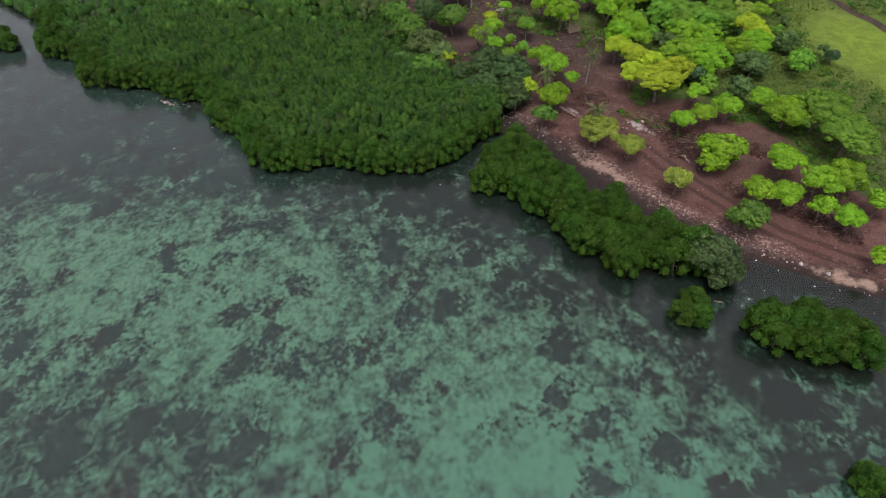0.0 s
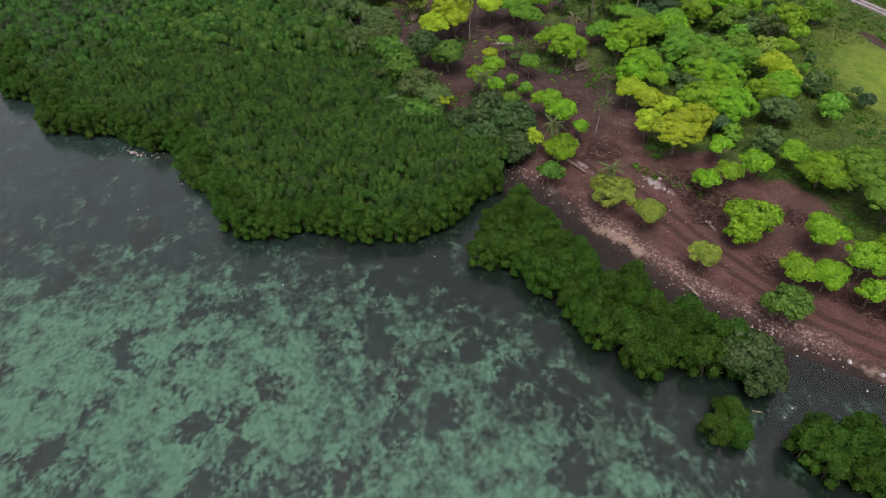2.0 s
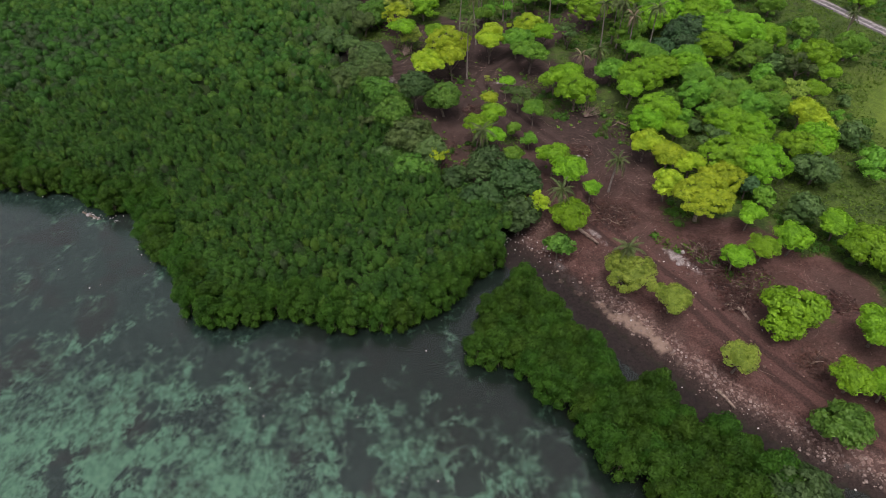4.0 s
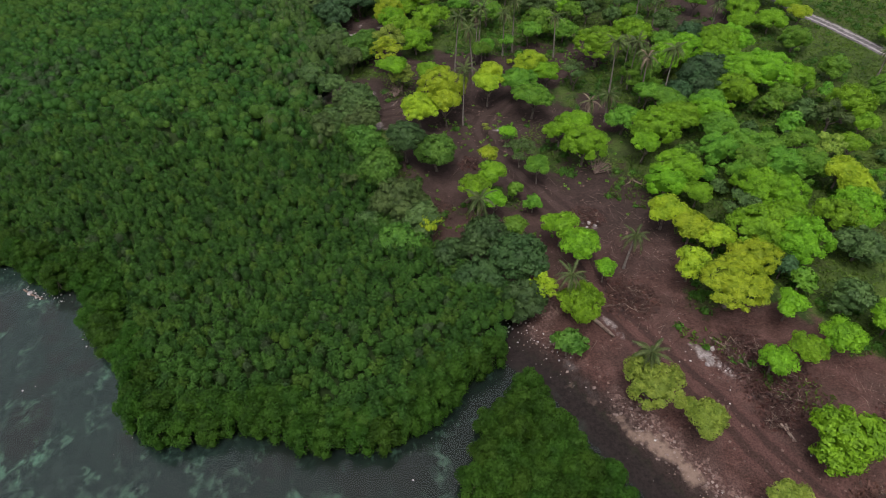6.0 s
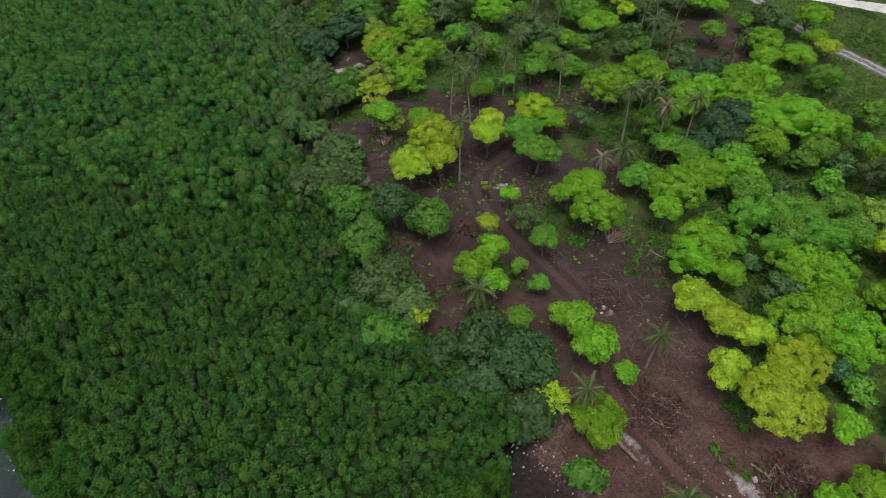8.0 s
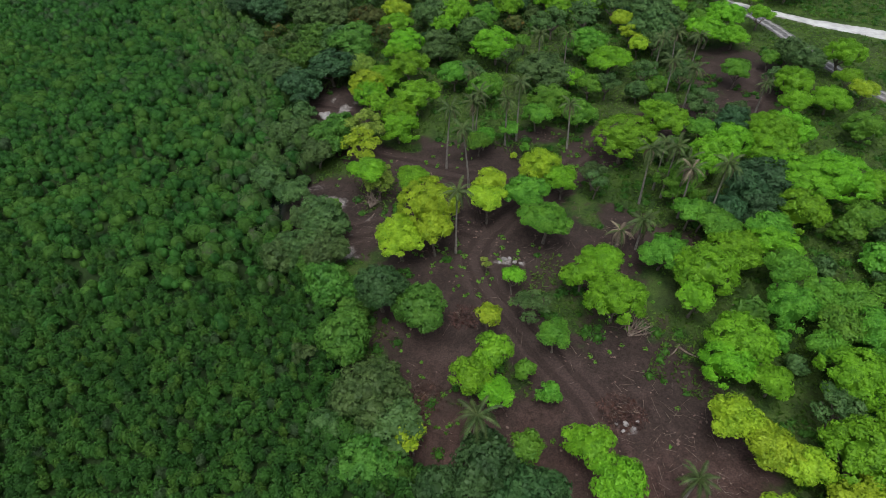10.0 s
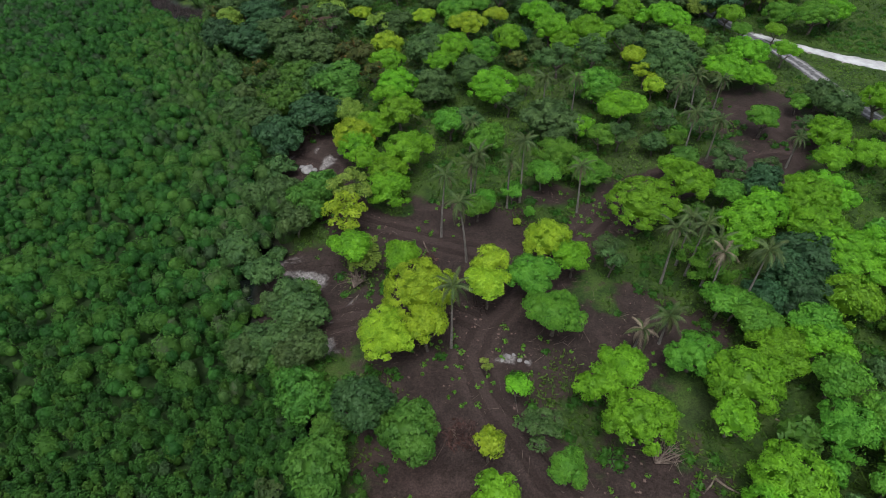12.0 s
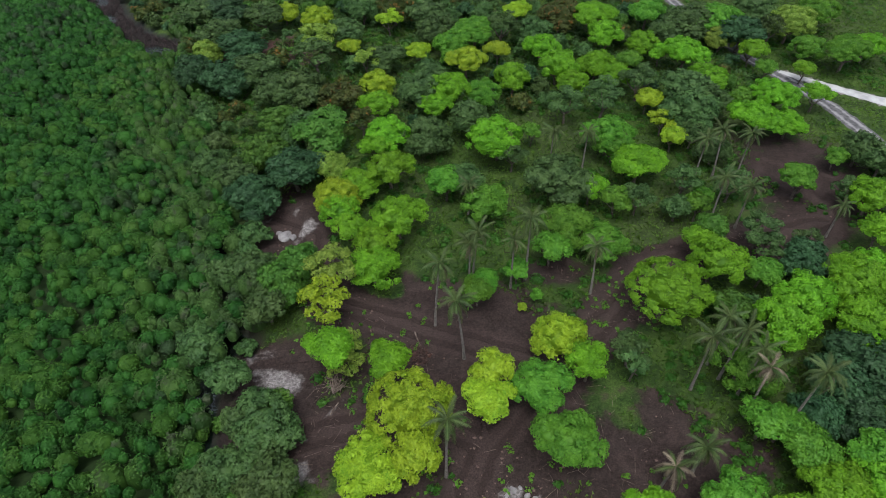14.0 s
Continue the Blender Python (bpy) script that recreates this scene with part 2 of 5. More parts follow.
def inside(poly, x, y):
    r = np.zeros(np.shape(x), bool)
    for (x0, y0), (x1, y1) in zip(poly, poly[1:] + poly[:1]):
        if y0 != y1:
            r ^= ((y0 > y) != (y1 > y)) & (x < (x1 - x0) * (y - y0) / (y1 - y0) + x0)
    return r


def reach(line, x, y, closed=False):
    """Distance to a line, and the side and length along it."""
    best, side, run, n = np.full(np.shape(x), 1e9), np.zeros(np.shape(x)), np.zeros(np.shape(x)), 0.0
    for (x0, y0), (x1, y1) in zip(line, line[1:] + (line[:1] if closed else [])):
        dx, dy = x1 - x0, y1 - y0
        ln = math.hypot(dx, dy)
        k = np.clip(((x - x0) * dx + (y - y0) * dy) / ln ** 2, 0, 1)
        d = np.hypot(x - x0 - k * dx, y - y0 - k * dy)
        s = np.sign((x - x0) * dy - (y - y0) * dx)
        near = d < best
        best, side, run = np.where(near, d, best), np.where(near, s * d, side), np.where(near, n + k * ln, run)
        n += ln
    return best, side, run


def depth_in(poly, x, y):
    d = reach(poly, x, y, True)[0]
    return np.where(inside(poly, x, y), d, -d)


def step(v, a, b):
    k = np.clip((v - a) / (b - a), 0, 1)
    return k * k * (3 - 2 * k)


def wave(x, y, s, seed=0.0):
    """A cheap smooth field of about -1 to 1 with features s metres wide."""
    x, y = x / s * 2.2 + seed, y / s * 2.2 - seed * 1.7
    return (np.sin(x + 1.3 * np.sin(0.7 * y + seed)) + np.sin(0.8 * y - 1.1 * np.sin(0.9 * x)) + np.sin(0.6 * (x + y) + 2 * seed)) / 3


def ground_z(x, y):
    x, y = np.asarray(x, float), np.asarray(y, float)
    land, mang, strip, isle = depth_in(LAND, x, y), depth_in(MANGROVE, x, y), depth_in(STRIP, x, y), depth_in(ISLAND, x, y)
    off = np.maximum(np.maximum(land, mang), np.maximum(strip, isle))
    bed = -0.3 - 1.5 * step(-off, 0, 24) + 0.12 * wave(x, y, 9)
    z = np.where(off < 0, bed * step(-off, -0.6, 2.5), 0)
    swamp = np.maximum(np.maximum(mang, strip), isle)
    z = np.where(swamp > 0, -0.25 + 0.37 * step(swamp, 1.0, 5.0) + 0.05 * wave(x, y, 4), z)
    high = 0.7 * step(land, -0.3, 2.2) + 0.7 * step(land, 2, 25) + step(land, 1, 5) * (0.12 * wave(x, y, 11, 2) + 0.06 * wave(x, y, 3.1, 5))
    z = np.where(land > -0.3, np.maximum(high, z), z)
    z = np.maximum(z, -0.3 + 0.42 * np.exp(-((x - 15.2) / 3.2) ** 2 - ((y - 94.5) / 4.5) ** 2))
    flat = step(4.2 - reach(BEACH, x, y)[0], 0, 1.5) * step(strip, -6, -4) * (strip < 0.5) * (y > 55)
    z = np.maximum(z, -0.3 + flat * (0.50 + 0.09 * wave(x, y, 4, 2)))
    z = np.maximum(z, 0.16 - 0.4 * step(reach(TAN_BANK, x, y)[0], 0.9, 2.4))
    creek = depth_in(CREEK, x, y)
    pool = sum(np.exp(-((((x - a) * math.cos(radians(d)) + (y - b) * math.sin(radians(d))) / e) ** 2 + ((-(x - a) * math.sin(radians(d)) + (y - b) * math.cos(radians(d))) / f) ** 2) ** 2) for a, b, e, f, d in POOLS)
    return np.where(creek > -0.6, 0.14 + 0.06 * wave(x, y, 3, 4) - 0.4 * pool, z)


def z_at(x, y):
    return float(ground_z(np.array([x]), np.array([y]))[0])


# ---- ground ----
def spaced(stops):
    out = []
    for a, b, s in stops:
        out.extend(np.linspace(a, b, max(2, int(round((b - a) / s)) + 1))[:-1])
    return np.array(out + [stops[-1][1]])


gx = spaced([(-900, -150, 75), (-150, -84, 4), (-84, -60, 1.2), (-60, -22, 1.2), (-22, 108, 0.85), (108, 160, 4), (160, 900, 80)])
gy = spaced([(-900, 0, 75), (0, 44, 2.5), (44, 200, 0.85), (200, 290, 1.1), (290, 340, 5), (340, 900, 80)])
GX, GY = np.meshgrid(gx, gy)
GZ = ground_z(GX, GY)
nx, ny = len(gx), len(gy)
idx = np.arange(nx * ny).reshape(ny, nx)
ground_faces = np.stack([idx[:-1, :-1], idx[:-1, 1:], idx[1:, 1:], idx[1:, :-1]], -1).reshape(-1, 4)

land_in, mang_in = depth_in(LAND, GX, GY), depth_in(MANGROVE, GX, GY)
beach_d = reach(BEACH, GX, GY)[0]
tracks = [reach(t, GX, GY) for t in (SHORE_TRACK, INLAND_TRACK, SPUR_TRACK, BACK_TRACK)]
near = np.argmin(np.stack([t[0] for t in tracks]), 0)
track_d = np.min(np.stack([t[0] for t in tracks]), 0)
track_side = np.choose(near, [t[1] for t in tracks])


def blob(x, y, cx, cy, rx, ry, turn=0.0):
    c, s = math.cos(radians(turn)), math.sin(radians(turn))
    u, v = (x - cx) * c + (y - cy) * s, -(x - cx) * s + (y - cy) * c
    return np.exp(-((u / rx) ** 2 + (v / ry) ** 2))


# how far the ground is bare: the cleared band along the shore and round the tracks
bare = np.maximum.reduce([1.15 * step(30 - land_in, 4, 16) * step(128 - GY, -10, 25), 1.2 * step(6.5 - track_d, 0, 5.0),
                          1.2 * blob(GX, GY, 30, 112, 13, 20), 1.2 * blob(GX, GY, 14, 150, 16, 20), 1.1 * blob(GX, GY, 8, 132, 10, 16), 1.1 * blob(GX, GY, 30, 142, 9, 10),
                          1.0 * blob(GX, GY, 72, 190, 13, 16), 0.9 * blob(GX, GY, 62, 176, 10, 6), 0.9 * blob(GX, GY, -12, 182, 7, 12), 0.7 * blob(GX, GY, -24, 244, 20, 14), 1.1 * blob(GX, GY, -8, 157, 8, 8), 1.0 * blob(GX, GY, -6, 148, 9, 5), 1.2 * blob(GX, GY, -10, 188, 5.5, 10, 20), 1.1 * blob(GX, GY, -7, 156, 7, 8),
                          1.05 * blob(GX, GY, 8, 168, 9, 6), 1.05 * blob(GX, GY, 20, 166, 11, 6, -10), 1.0 * blob(GX, GY, 36, 149, 6, 6), 1.05 * blob(GX, GY, 39, 143, 9, 5, 10), 0.9 * blob(GX, GY, 38, 164, 7, 4), 0.8 * blob(GX, GY, 28, 172, 7, 4)])
bare = np.maximum(bare, 1.15 * blob(GX, GY, -7, 153, 6.5, 9))
bare -= 0.6 * blob(GX, GY, 4.5, 170.2, 3.5, 1.6) + 0.55 * blob(GX, GY, 39.5, 156.5, 4.5, 5) + 0.4 * blob(GX, GY, 25.5, 167.5, 3, 1.6) + 0.4 * blob(GX, GY, 10.4, 144.3, 2, 1.5) + 0.4 * blob(GX, GY, 32.7, 149, 2, 3)
bare = np.maximum.reduce([bare, 1.15 * blob(GX, GY, 46, 92, 9, 7, -20), 1.15 * blob(GX, GY, 54, 84, 9, 6, -40), 1.1 * blob(GX, GY, 57, 74, 5, 9), 0.9 * blob(GX, GY, 58, 63, 5, 7)])
lawn = np.clip(1.3 * blob(GX, GY, 95, 112, 13, 22, 8), 0, 1)
bare = np.maximum(bare * (1 - lawn), 0.9 * np.exp(-(reach([(97, 138), (98.2, 132), (100, 127), (101, 118)], GX, GY)[0] / 1.6) ** 2))
loam = step(GY + 0.35 * GX, 104, 136) * step(250 - GY, 0, 20)
bare = np.where(land_in > 0, bare, 0)
# share of open sand on the sea bed: rows of y, columns of x
SAND_X, SAND_Y = (-60, -46, -32, -18, -4, 10, 24, 38), (29, 40, 49, 59, 69, 78, 90)
SAND_SHARE = np.array([(0.35, 0.22, 0.30, 0.55, 0.80, 0.95, 0.75, 0.35), (0.58, 0.50, 0.50, 0.66, 0.74, 0.80, 0.55, 0.10), (0.68, 0.75, 0.82, 0.76, 0.60, 0.50, 0.28, 0.0),
                       (0.80, 0.88, 0.90, 0.74, 0.54, 0.45, 0.08, 0.0), (0.82, 0.80, 0.72, 0.50, 0.35, 0.15, 0.0, 0.0), (0.30, 0.35, 0.30, 0.15, 0.05, 0.0, 0.0, 0.0), (0.0,) * 8])
along = np.stack([np.interp(GX, SAND_X, row) for row in SAND_SHARE])
spot = np.interp(GY, SAND_Y, range(len(SAND_Y)))
below = np.clip(spot.astype(int), 0, len(SAND_Y) - 2)
sand = np.take_along_axis(along, below[None], 0)[0] * (1 - spot + below) + np.take_along_axis(along, below[None] + 1, 0)[0] * (spot - below)
sand *= step(np.minimum(-mang_in, -depth_in(STRIP, GX, GY)), 1, 7)
rubble = step(3.4 - np.abs(land_in - 2.6), 0, 2.2) * (beach_d < 12) * np.clip(0.8 + 0.5 * wave(GX, GY, 6, 3), 0, 1)
wet = step(2.0 - land_in + 0.8 * wave(GX, GY, 5, 7), -0.5, 0.9) * (land_in > -3)
tan = 0.95 * np.exp(-(reach(TAN_BANK, GX, GY)[0] / (1.2 + 0.6 * wave(GX, GY, 5, 3))) ** 2) * np.clip(0.45 + 1.0 * wave(GX, GY, 9, 6), 0, 1)
pale = np.maximum.reduce([0.9 * blob(GX, GY, -8.2, 157.2, 5.0, 2.2, -22), 0.6 * blob(GX, GY, -11.5, 161, 3.0, 1.6, 10), 0.7 * blob(GX, GY, -14.6, 187.2, 2.6, 0.8, 35), 0.85 * blob(GX, GY, -11, 183.4, 1.7, 1.3), 0.72 * blob(GX, GY, -8.2, 184.5, 4.6, 1.2, 70), 0.66 * blob(GX, GY, -6.0, 187, 5, 1.1, 66), 0.45 * blob(GX, GY, -10.2, 188.5, 6, 0.5, 72), 0.75 * blob(GX, GY, -4.4, 144.8, 1.6, 2.6), 0.75 * blob(GX, GY, -1.5, 152.4, 2.4, 0.5, 50), 0.5 * blob(GX, GY, -4.5, 149, 3, 0.5, 5), 0.92 * blob(GX, GY, 37.8, 89.8, 0.9, 4.4, 34), 0.7 * blob(GX, GY, 27.3, 95.4, 0.8, 4.5, 35),
                          0.75 * blob(GX, GY, 21.5, 88.5, 1.0, 5, 30), 0.6 * blob(GX, GY, 19, 94, 1.5, 3, 20), 0.65 * blob(GX, GY, 44, 59.5, 0.8, 3.5, 60), 0.5 * blob(GX, GY, 34, 69, 0.7, 4, 45), 0.55 * blob(GX, GY, 28.6, 114.7, 1.8, 1.5),
                          0.55 * np.exp(-((land_in - 3.6 - 0.5 * wave(GX, GY, 8, 2)) / 0.5) ** 2) * np.clip(0.6 + wave(GX, GY, 10, 1), 0, 1) * (beach_d < 8),
                          0.75 * blob(GX, GY, 18.4, 141.4, 1.9, 1.2, -15), 0.7 * blob(GX, GY, 20.3, 140.6, 1.2, 0.6, -40), 0.9 * (reach(SIDE_ROAD, GX, GY)[0] < 1.6)])

ground_mat, gn, gb = nodes_of("ground_mix", 0.92)


def field(name):
    a = gn.nodes.new("ShaderNodeAttribute")
    a.attribute_name = name
    return a.outputs["Fac"]


fine, mid, broad = noise_node(gn, 2.2, 6.0, 0.7), noise_node(gn, 0.45, 5.0, 0.6), noise_node(gn, 0.07, 3.0)
earth = mix(gn, ramp(gn, fine, 0.3, 0.7), (0.0290, 0.0142, 0.0117), (0.0680, 0.0368, 0.0300))
earth = mix(gn, ramp(gn, mid, 0.42, 0.68), earth, (0.0780, 0.0438, 0.0367))
patches = noise_node(gn, 0.16, 4.0, 0.6)
earth = mix(gn, ramp(gn, patches, 0.44, 0.6, 0.0, 0.7), earth, mix(gn, fine, (0.0270, 0.0165, 0.0135), (0.0560, 0.0360, 0.0300)))
dust = mix(gn, ramp(gn, fine, 0.3, 0.7), (0.0136, 0.0096, 0.0082), (0.0290, 0.0215, 0.0186))
dust = mix(gn, ramp(gn, mid, 0.45, 0.7), dust, (0.0350, 0.0262, 0.0226))
earth = mix(gn, calc(gn, "MULTIPLY", field("loam"), 0.85), earth, dust)
turf = mix(gn, ramp(gn, fine, 0.3, 0.7), (0.0099, 0.0223, 0.0050), (0.0310, 0.0589, 0.0112))
turf = mix(gn, ramp(gn, mid, 0.4, 0.62), turf, (0.0420, 0.0720, 0.0135))
turf = mix(gn, ramp(gn, broad, 0.5, 0.62, 0.0, 0.3), turf, (0.0460, 0.0500, 0.0230))
turf = mix(gn, field("lawn"), turf, mix(gn, ramp(gn, mid, 0.35, 0.65), (0.0560, 0.1000, 0.0110), (0.0850, 0.1350, 0.0150)))
open_fac = ramp(gn, calc(gn, "ADD", field("bare"), calc(gn, "MULTIPLY", calc(gn, "SUBTRACT", mid, 0.5), 1.1)), 0.38, 0.62)
land_col = mix(gn, open_fac, turf, earth)
lane = calc(gn, "ABSOLUTE", field("lane"), 0.0)
lane = calc(gn, "ADD", lane, calc(gn, "MULTIPLY", calc(gn, "SUBTRACT", mid, 0.5), 1.2))
rut = calc(gn, "MULTIPLY", ramp(gn, lane, 0.5, 0.9), ramp(gn, lane, 1.9, 1.4))
worn = ramp(gn, lane, 3.0, 1.9)
land_col = mix(gn, calc(gn, "MULTIPLY", worn, 0.75), land_col, mix(gn, calc(gn, "MULTIPLY", field("loam"), 0.85), mix(gn, fine, (0.0467, 0.0234, 0.0197), (0.0741, 0.0398, 0.0335)), mix(gn, fine, (0.0280, 0.0202, 0.0175), (0.0480, 0.0358, 0.0312))))
land_col = mix(gn, calc(gn, "MULTIPLY", rut, 0.65), land_col, (0.0205, 0.0130, 0.0110))
stone_n = gn.nodes.new("ShaderNodeTexVoronoi")
stone_n.inputs["Scale"].default_value = 3.2
gn.links.new(gn.nodes.new("ShaderNodeNewGeometry").outputs["Position"], stone_n.inputs["Vector"])
scree = mix(gn, ramp(gn, stone_n.outputs["Color"], 0.35, 0.95), (0.0600, 0.0370, 0.0310), (0.1850, 0.1330, 0.1140))
land_col = mix(gn, calc(gn, "MULTIPLY", ramp(gn, calc(gn, "ADD", field("rubble"), calc(gn, "SUBTRACT", mid, 0.5)), 0.3, 0.9), 0.8), land_col, scree)
chalk = mix(gn, ramp(gn, fine, 0.35, 0.65), (0.0980, 0.0860, 0.0800), (0.2150, 0.1980, 0.1900))
land_col = mix(gn, ramp(gn, calc(gn, "ADD", field("pale"), calc(gn, "MULTIPLY", calc(gn, "SUBTRACT", mid, 0.5), 1.4)), 0.4, 0.75), land_col, chalk)
land_col = mix(gn, calc(gn, "MULTIPLY", field("wet"), 0.85), land_col, (0.0150, 0.0115, 0.0100))
# sea bed: pale sand broken up by beds of sea grass
pos = gn.nodes.new("ShaderNodeNewGeometry").outputs["Position"]
warp = gn.nodes.new("ShaderNodeMapping")
warp.inputs["Rotation"].default_value, warp.inputs["Scale"].default_value = (0, 0, radians(-20)), (1.0, 0.85, 1)
gn.links.new(pos, warp.inputs["Vector"])
patchy, speck = noise_node(gn, 0.28, 2.0, 0.5, warp.outputs[0]), noise_node(gn, 1.9, 3.0, 0.55, warp.outputs[0])
flecks = noise_node(gn, 0.72, 2.5, 0.5, warp.outputs[0])
cover = field("sand")
for tex, amount in ((patchy, 1.8), (flecks, 1.35), (speck, 1.0)):
    cover = calc(gn, "ADD", cover, calc(gn, "MULTIPLY", calc(gn, "SUBTRACT", tex, 0.5), amount))
# single round beds of weed, four to six metres wide, with frayed edges
bed_n = gn.nodes.new("ShaderNodeTexVoronoi")
bed_n.inputs["Scale"].default_value = 0.19
gn.links.new(warp.outputs[0], bed_n.inputs["Vector"])
frayed = calc(gn, "ADD", bed_n.outputs["Distance"], calc(gn, "MULTIPLY", calc(gn, "SUBTRACT", calc(gn, "ADD", calc(gn, "MULTIPLY", flecks, 0.5), calc(gn, "MULTIPLY", speck, 0.5)), 0.5), 1.4))
cover = calc(gn, "SUBTRACT", cover, calc(gn, "MULTIPLY", ramp(gn, frayed, 0.65, 0.0, 0.0, 0.95), ramp(gn, bed_n.outputs["Color"], 0.3, 0.5)))
weed = mix(gn, ramp(gn, speck, 0.35, 0.65), (0.0230, 0.0290, 0.0300), (0.0420, 0.0510, 0.0500))
weed = mix(gn, ramp(gn, noise_node(gn, 0.12, 2.0), 0.5, 0.65, 0.0, 0.7), weed, (0.0330, 0.0230, 0.0250))
silt = mix(gn, ramp(gn, speck, 0.3, 0.7), (0.0900, 0.1500, 0.1130), (0.1480, 0.2180, 0.1640))
# dark mud inshore; the shore's dark reflection is painted into this weed colour too
weed = mix(gn, calc(gn, "MULTIPLY", field("shallow"), 0.85), weed, mix(gn, speck, (0.0060, 0.0072, 0.0064), (0.0190, 0.0205, 0.0175)))
# teal cast of deeper water is painted into the sand colour
bed_col = mix(gn, ramp(gn, cover, 0.05, 1.1), weed, mix(gn, field("deep_tint"), silt, (0.085, 0.190, 0.150)))
mud = mix(gn, ramp(gn, fine, 0.3, 0.7), (0.0065, 0.0052, 0.0050), (0.0200, 0.0155, 0.0142))
low_col = mix(gn, field("swamp"), bed_col, mud)
grit = noise_node(gn, 5.0, 5.0, 0.75)
land_col = mix(gn, 1.0, land_col, ramp(gn, grit, 0.32, 0.68, 0.6, 1.4), "MULTIPLY")
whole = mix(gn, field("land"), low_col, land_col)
whole = mix(gn, ramp(gn, calc(gn, "ADD", field("tan"), calc(gn, "MULTIPLY", calc(gn, "SUBTRACT", mid, 0.5), 1.2)), 0.42, 0.75), whole, mix(gn, fine, (0.1050, 0.0760, 0.0590), (0.2050, 0.1560, 0.1230)))
gn.links.new(whole, gb.inputs["Base Color"])
bump(gn, gb, calc(gn, "MULTIPLY", field("land"), calc(gn, "ADD", calc(gn, "MULTIPLY", fine, 0.6), calc(gn, "ADD", calc(gn, "MULTIPLY", stone_n.outputs["Distance"], calc(gn, "MULTIPLY", field("rubble"), 0.6)), calc(gn, "MULTIPLY", rut, -0.6)))), 0.9, 0.22)

ground_mesh = raw_mesh("ground", np.stack([GX, GY, GZ], -1).reshape(-1, 3), ground_faces, ground_mat)
creek_in = depth_in(CREEK, GX, GY)
swamp_in = np.maximum(np.maximum(mang_in, depth_in(STRIP, GX, GY)), depth_in(ISLAND, GX, GY))
# shallow: mask of the painted inshore reflection, stronger to the east
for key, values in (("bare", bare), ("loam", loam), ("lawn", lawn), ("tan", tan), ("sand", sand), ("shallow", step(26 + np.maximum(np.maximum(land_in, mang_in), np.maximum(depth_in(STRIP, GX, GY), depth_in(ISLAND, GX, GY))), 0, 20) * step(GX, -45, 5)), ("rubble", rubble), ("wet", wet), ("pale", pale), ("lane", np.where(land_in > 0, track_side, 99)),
                    ("deep_tint", 0.8 * blob(GX, GY, 12, 22, 60, 16, -6)), ("land", step(land_in, -0.4, 0.4) * (creek_in < -0.6)), ("swamp", np.maximum.reduce([step(swamp_in, -0.2, 0.8), step(6.0 - beach_d, 0, 4), step(creek_in, -1.0, 0.0)]))):
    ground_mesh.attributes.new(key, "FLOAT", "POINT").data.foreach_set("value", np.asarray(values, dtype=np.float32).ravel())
ground_mesh.polygons.foreach_set("use_smooth", np.ones(len(ground_faces), bool))
tagged(new("ground", ground_mesh), "cleared reddish earth, rough grass, muddy mangrove floor and sandy sea bed", "ground", kind="structure")

# ---- water ----
water_mat = bpy.data.materials.new("sea_water")
water_mat.use_nodes = True
wt = water_mat.node_tree
wt.nodes.remove(wt.nodes["Principled BSDF"])
clear, gloss, fres, both = (wt.nodes.new(n) for n in ("ShaderNodeBsdfTransparent", "ShaderNodeBsdfGlossy", "ShaderNodeFresnel", "ShaderNodeMixShader"))
clear.inputs[0].default_value = (0.62, 0.80, 0.74, 1)
gloss.inputs["Roughness"].default_value = 0.06
fres.inputs["IOR"].default_value = 1.5
rip = wt.nodes.new("ShaderNodeBump")
rip.inputs["Strength"].default_value, rip.inputs["Distance"].default_value = 0.35, 0.12
stretch = wt.nodes.new("ShaderNodeMapping")
stretch.inputs["Rotation"].default_value, stretch.inputs["Scale"].default_value = (0, 0, radians(25)), (0.6, 1.6, 1)
wt.links.new(wt.nodes.new("ShaderNodeNewGeometry").outputs["Position"], stretch.inputs[0])
wt.links.new(noise_node(wt, 1.3, 4.0, 0.6, stretch.outputs[0]), rip.inputs["Height"])
for n in (gloss, fres):
    wt.links.new(rip.outputs[0], n.inputs["Normal"])
wt.links.new(fres.outputs[0], both.inputs[0])
wt.links.new(clear.outputs[0], both.inputs[1])
wt.links.new(gloss.outputs[0], both.inputs[2])
wt.links.new(both.outputs[0], wt.nodes["Material Output"].inputs[0])
wx, wy = np.linspace(-890, 890, 12), np.linspace(-890, 890, 12)
WX, WY = np.meshgrid(wx, wy)
wi = np.arange(144).reshape(12, 12)
tagged(new("water", raw_mesh("water", np.stack([WX, WY, 0 * WX], -1).reshape(-1, 3), np.stack([wi[:-1, :-1], wi[:-1, 1:], wi[1:, 1:], wi[1:, :-1]], -1).reshape(-1, 4), water_mat)),
       "clear shallow sea water with small ripples over sand and sea grass", "water", kind="structure")


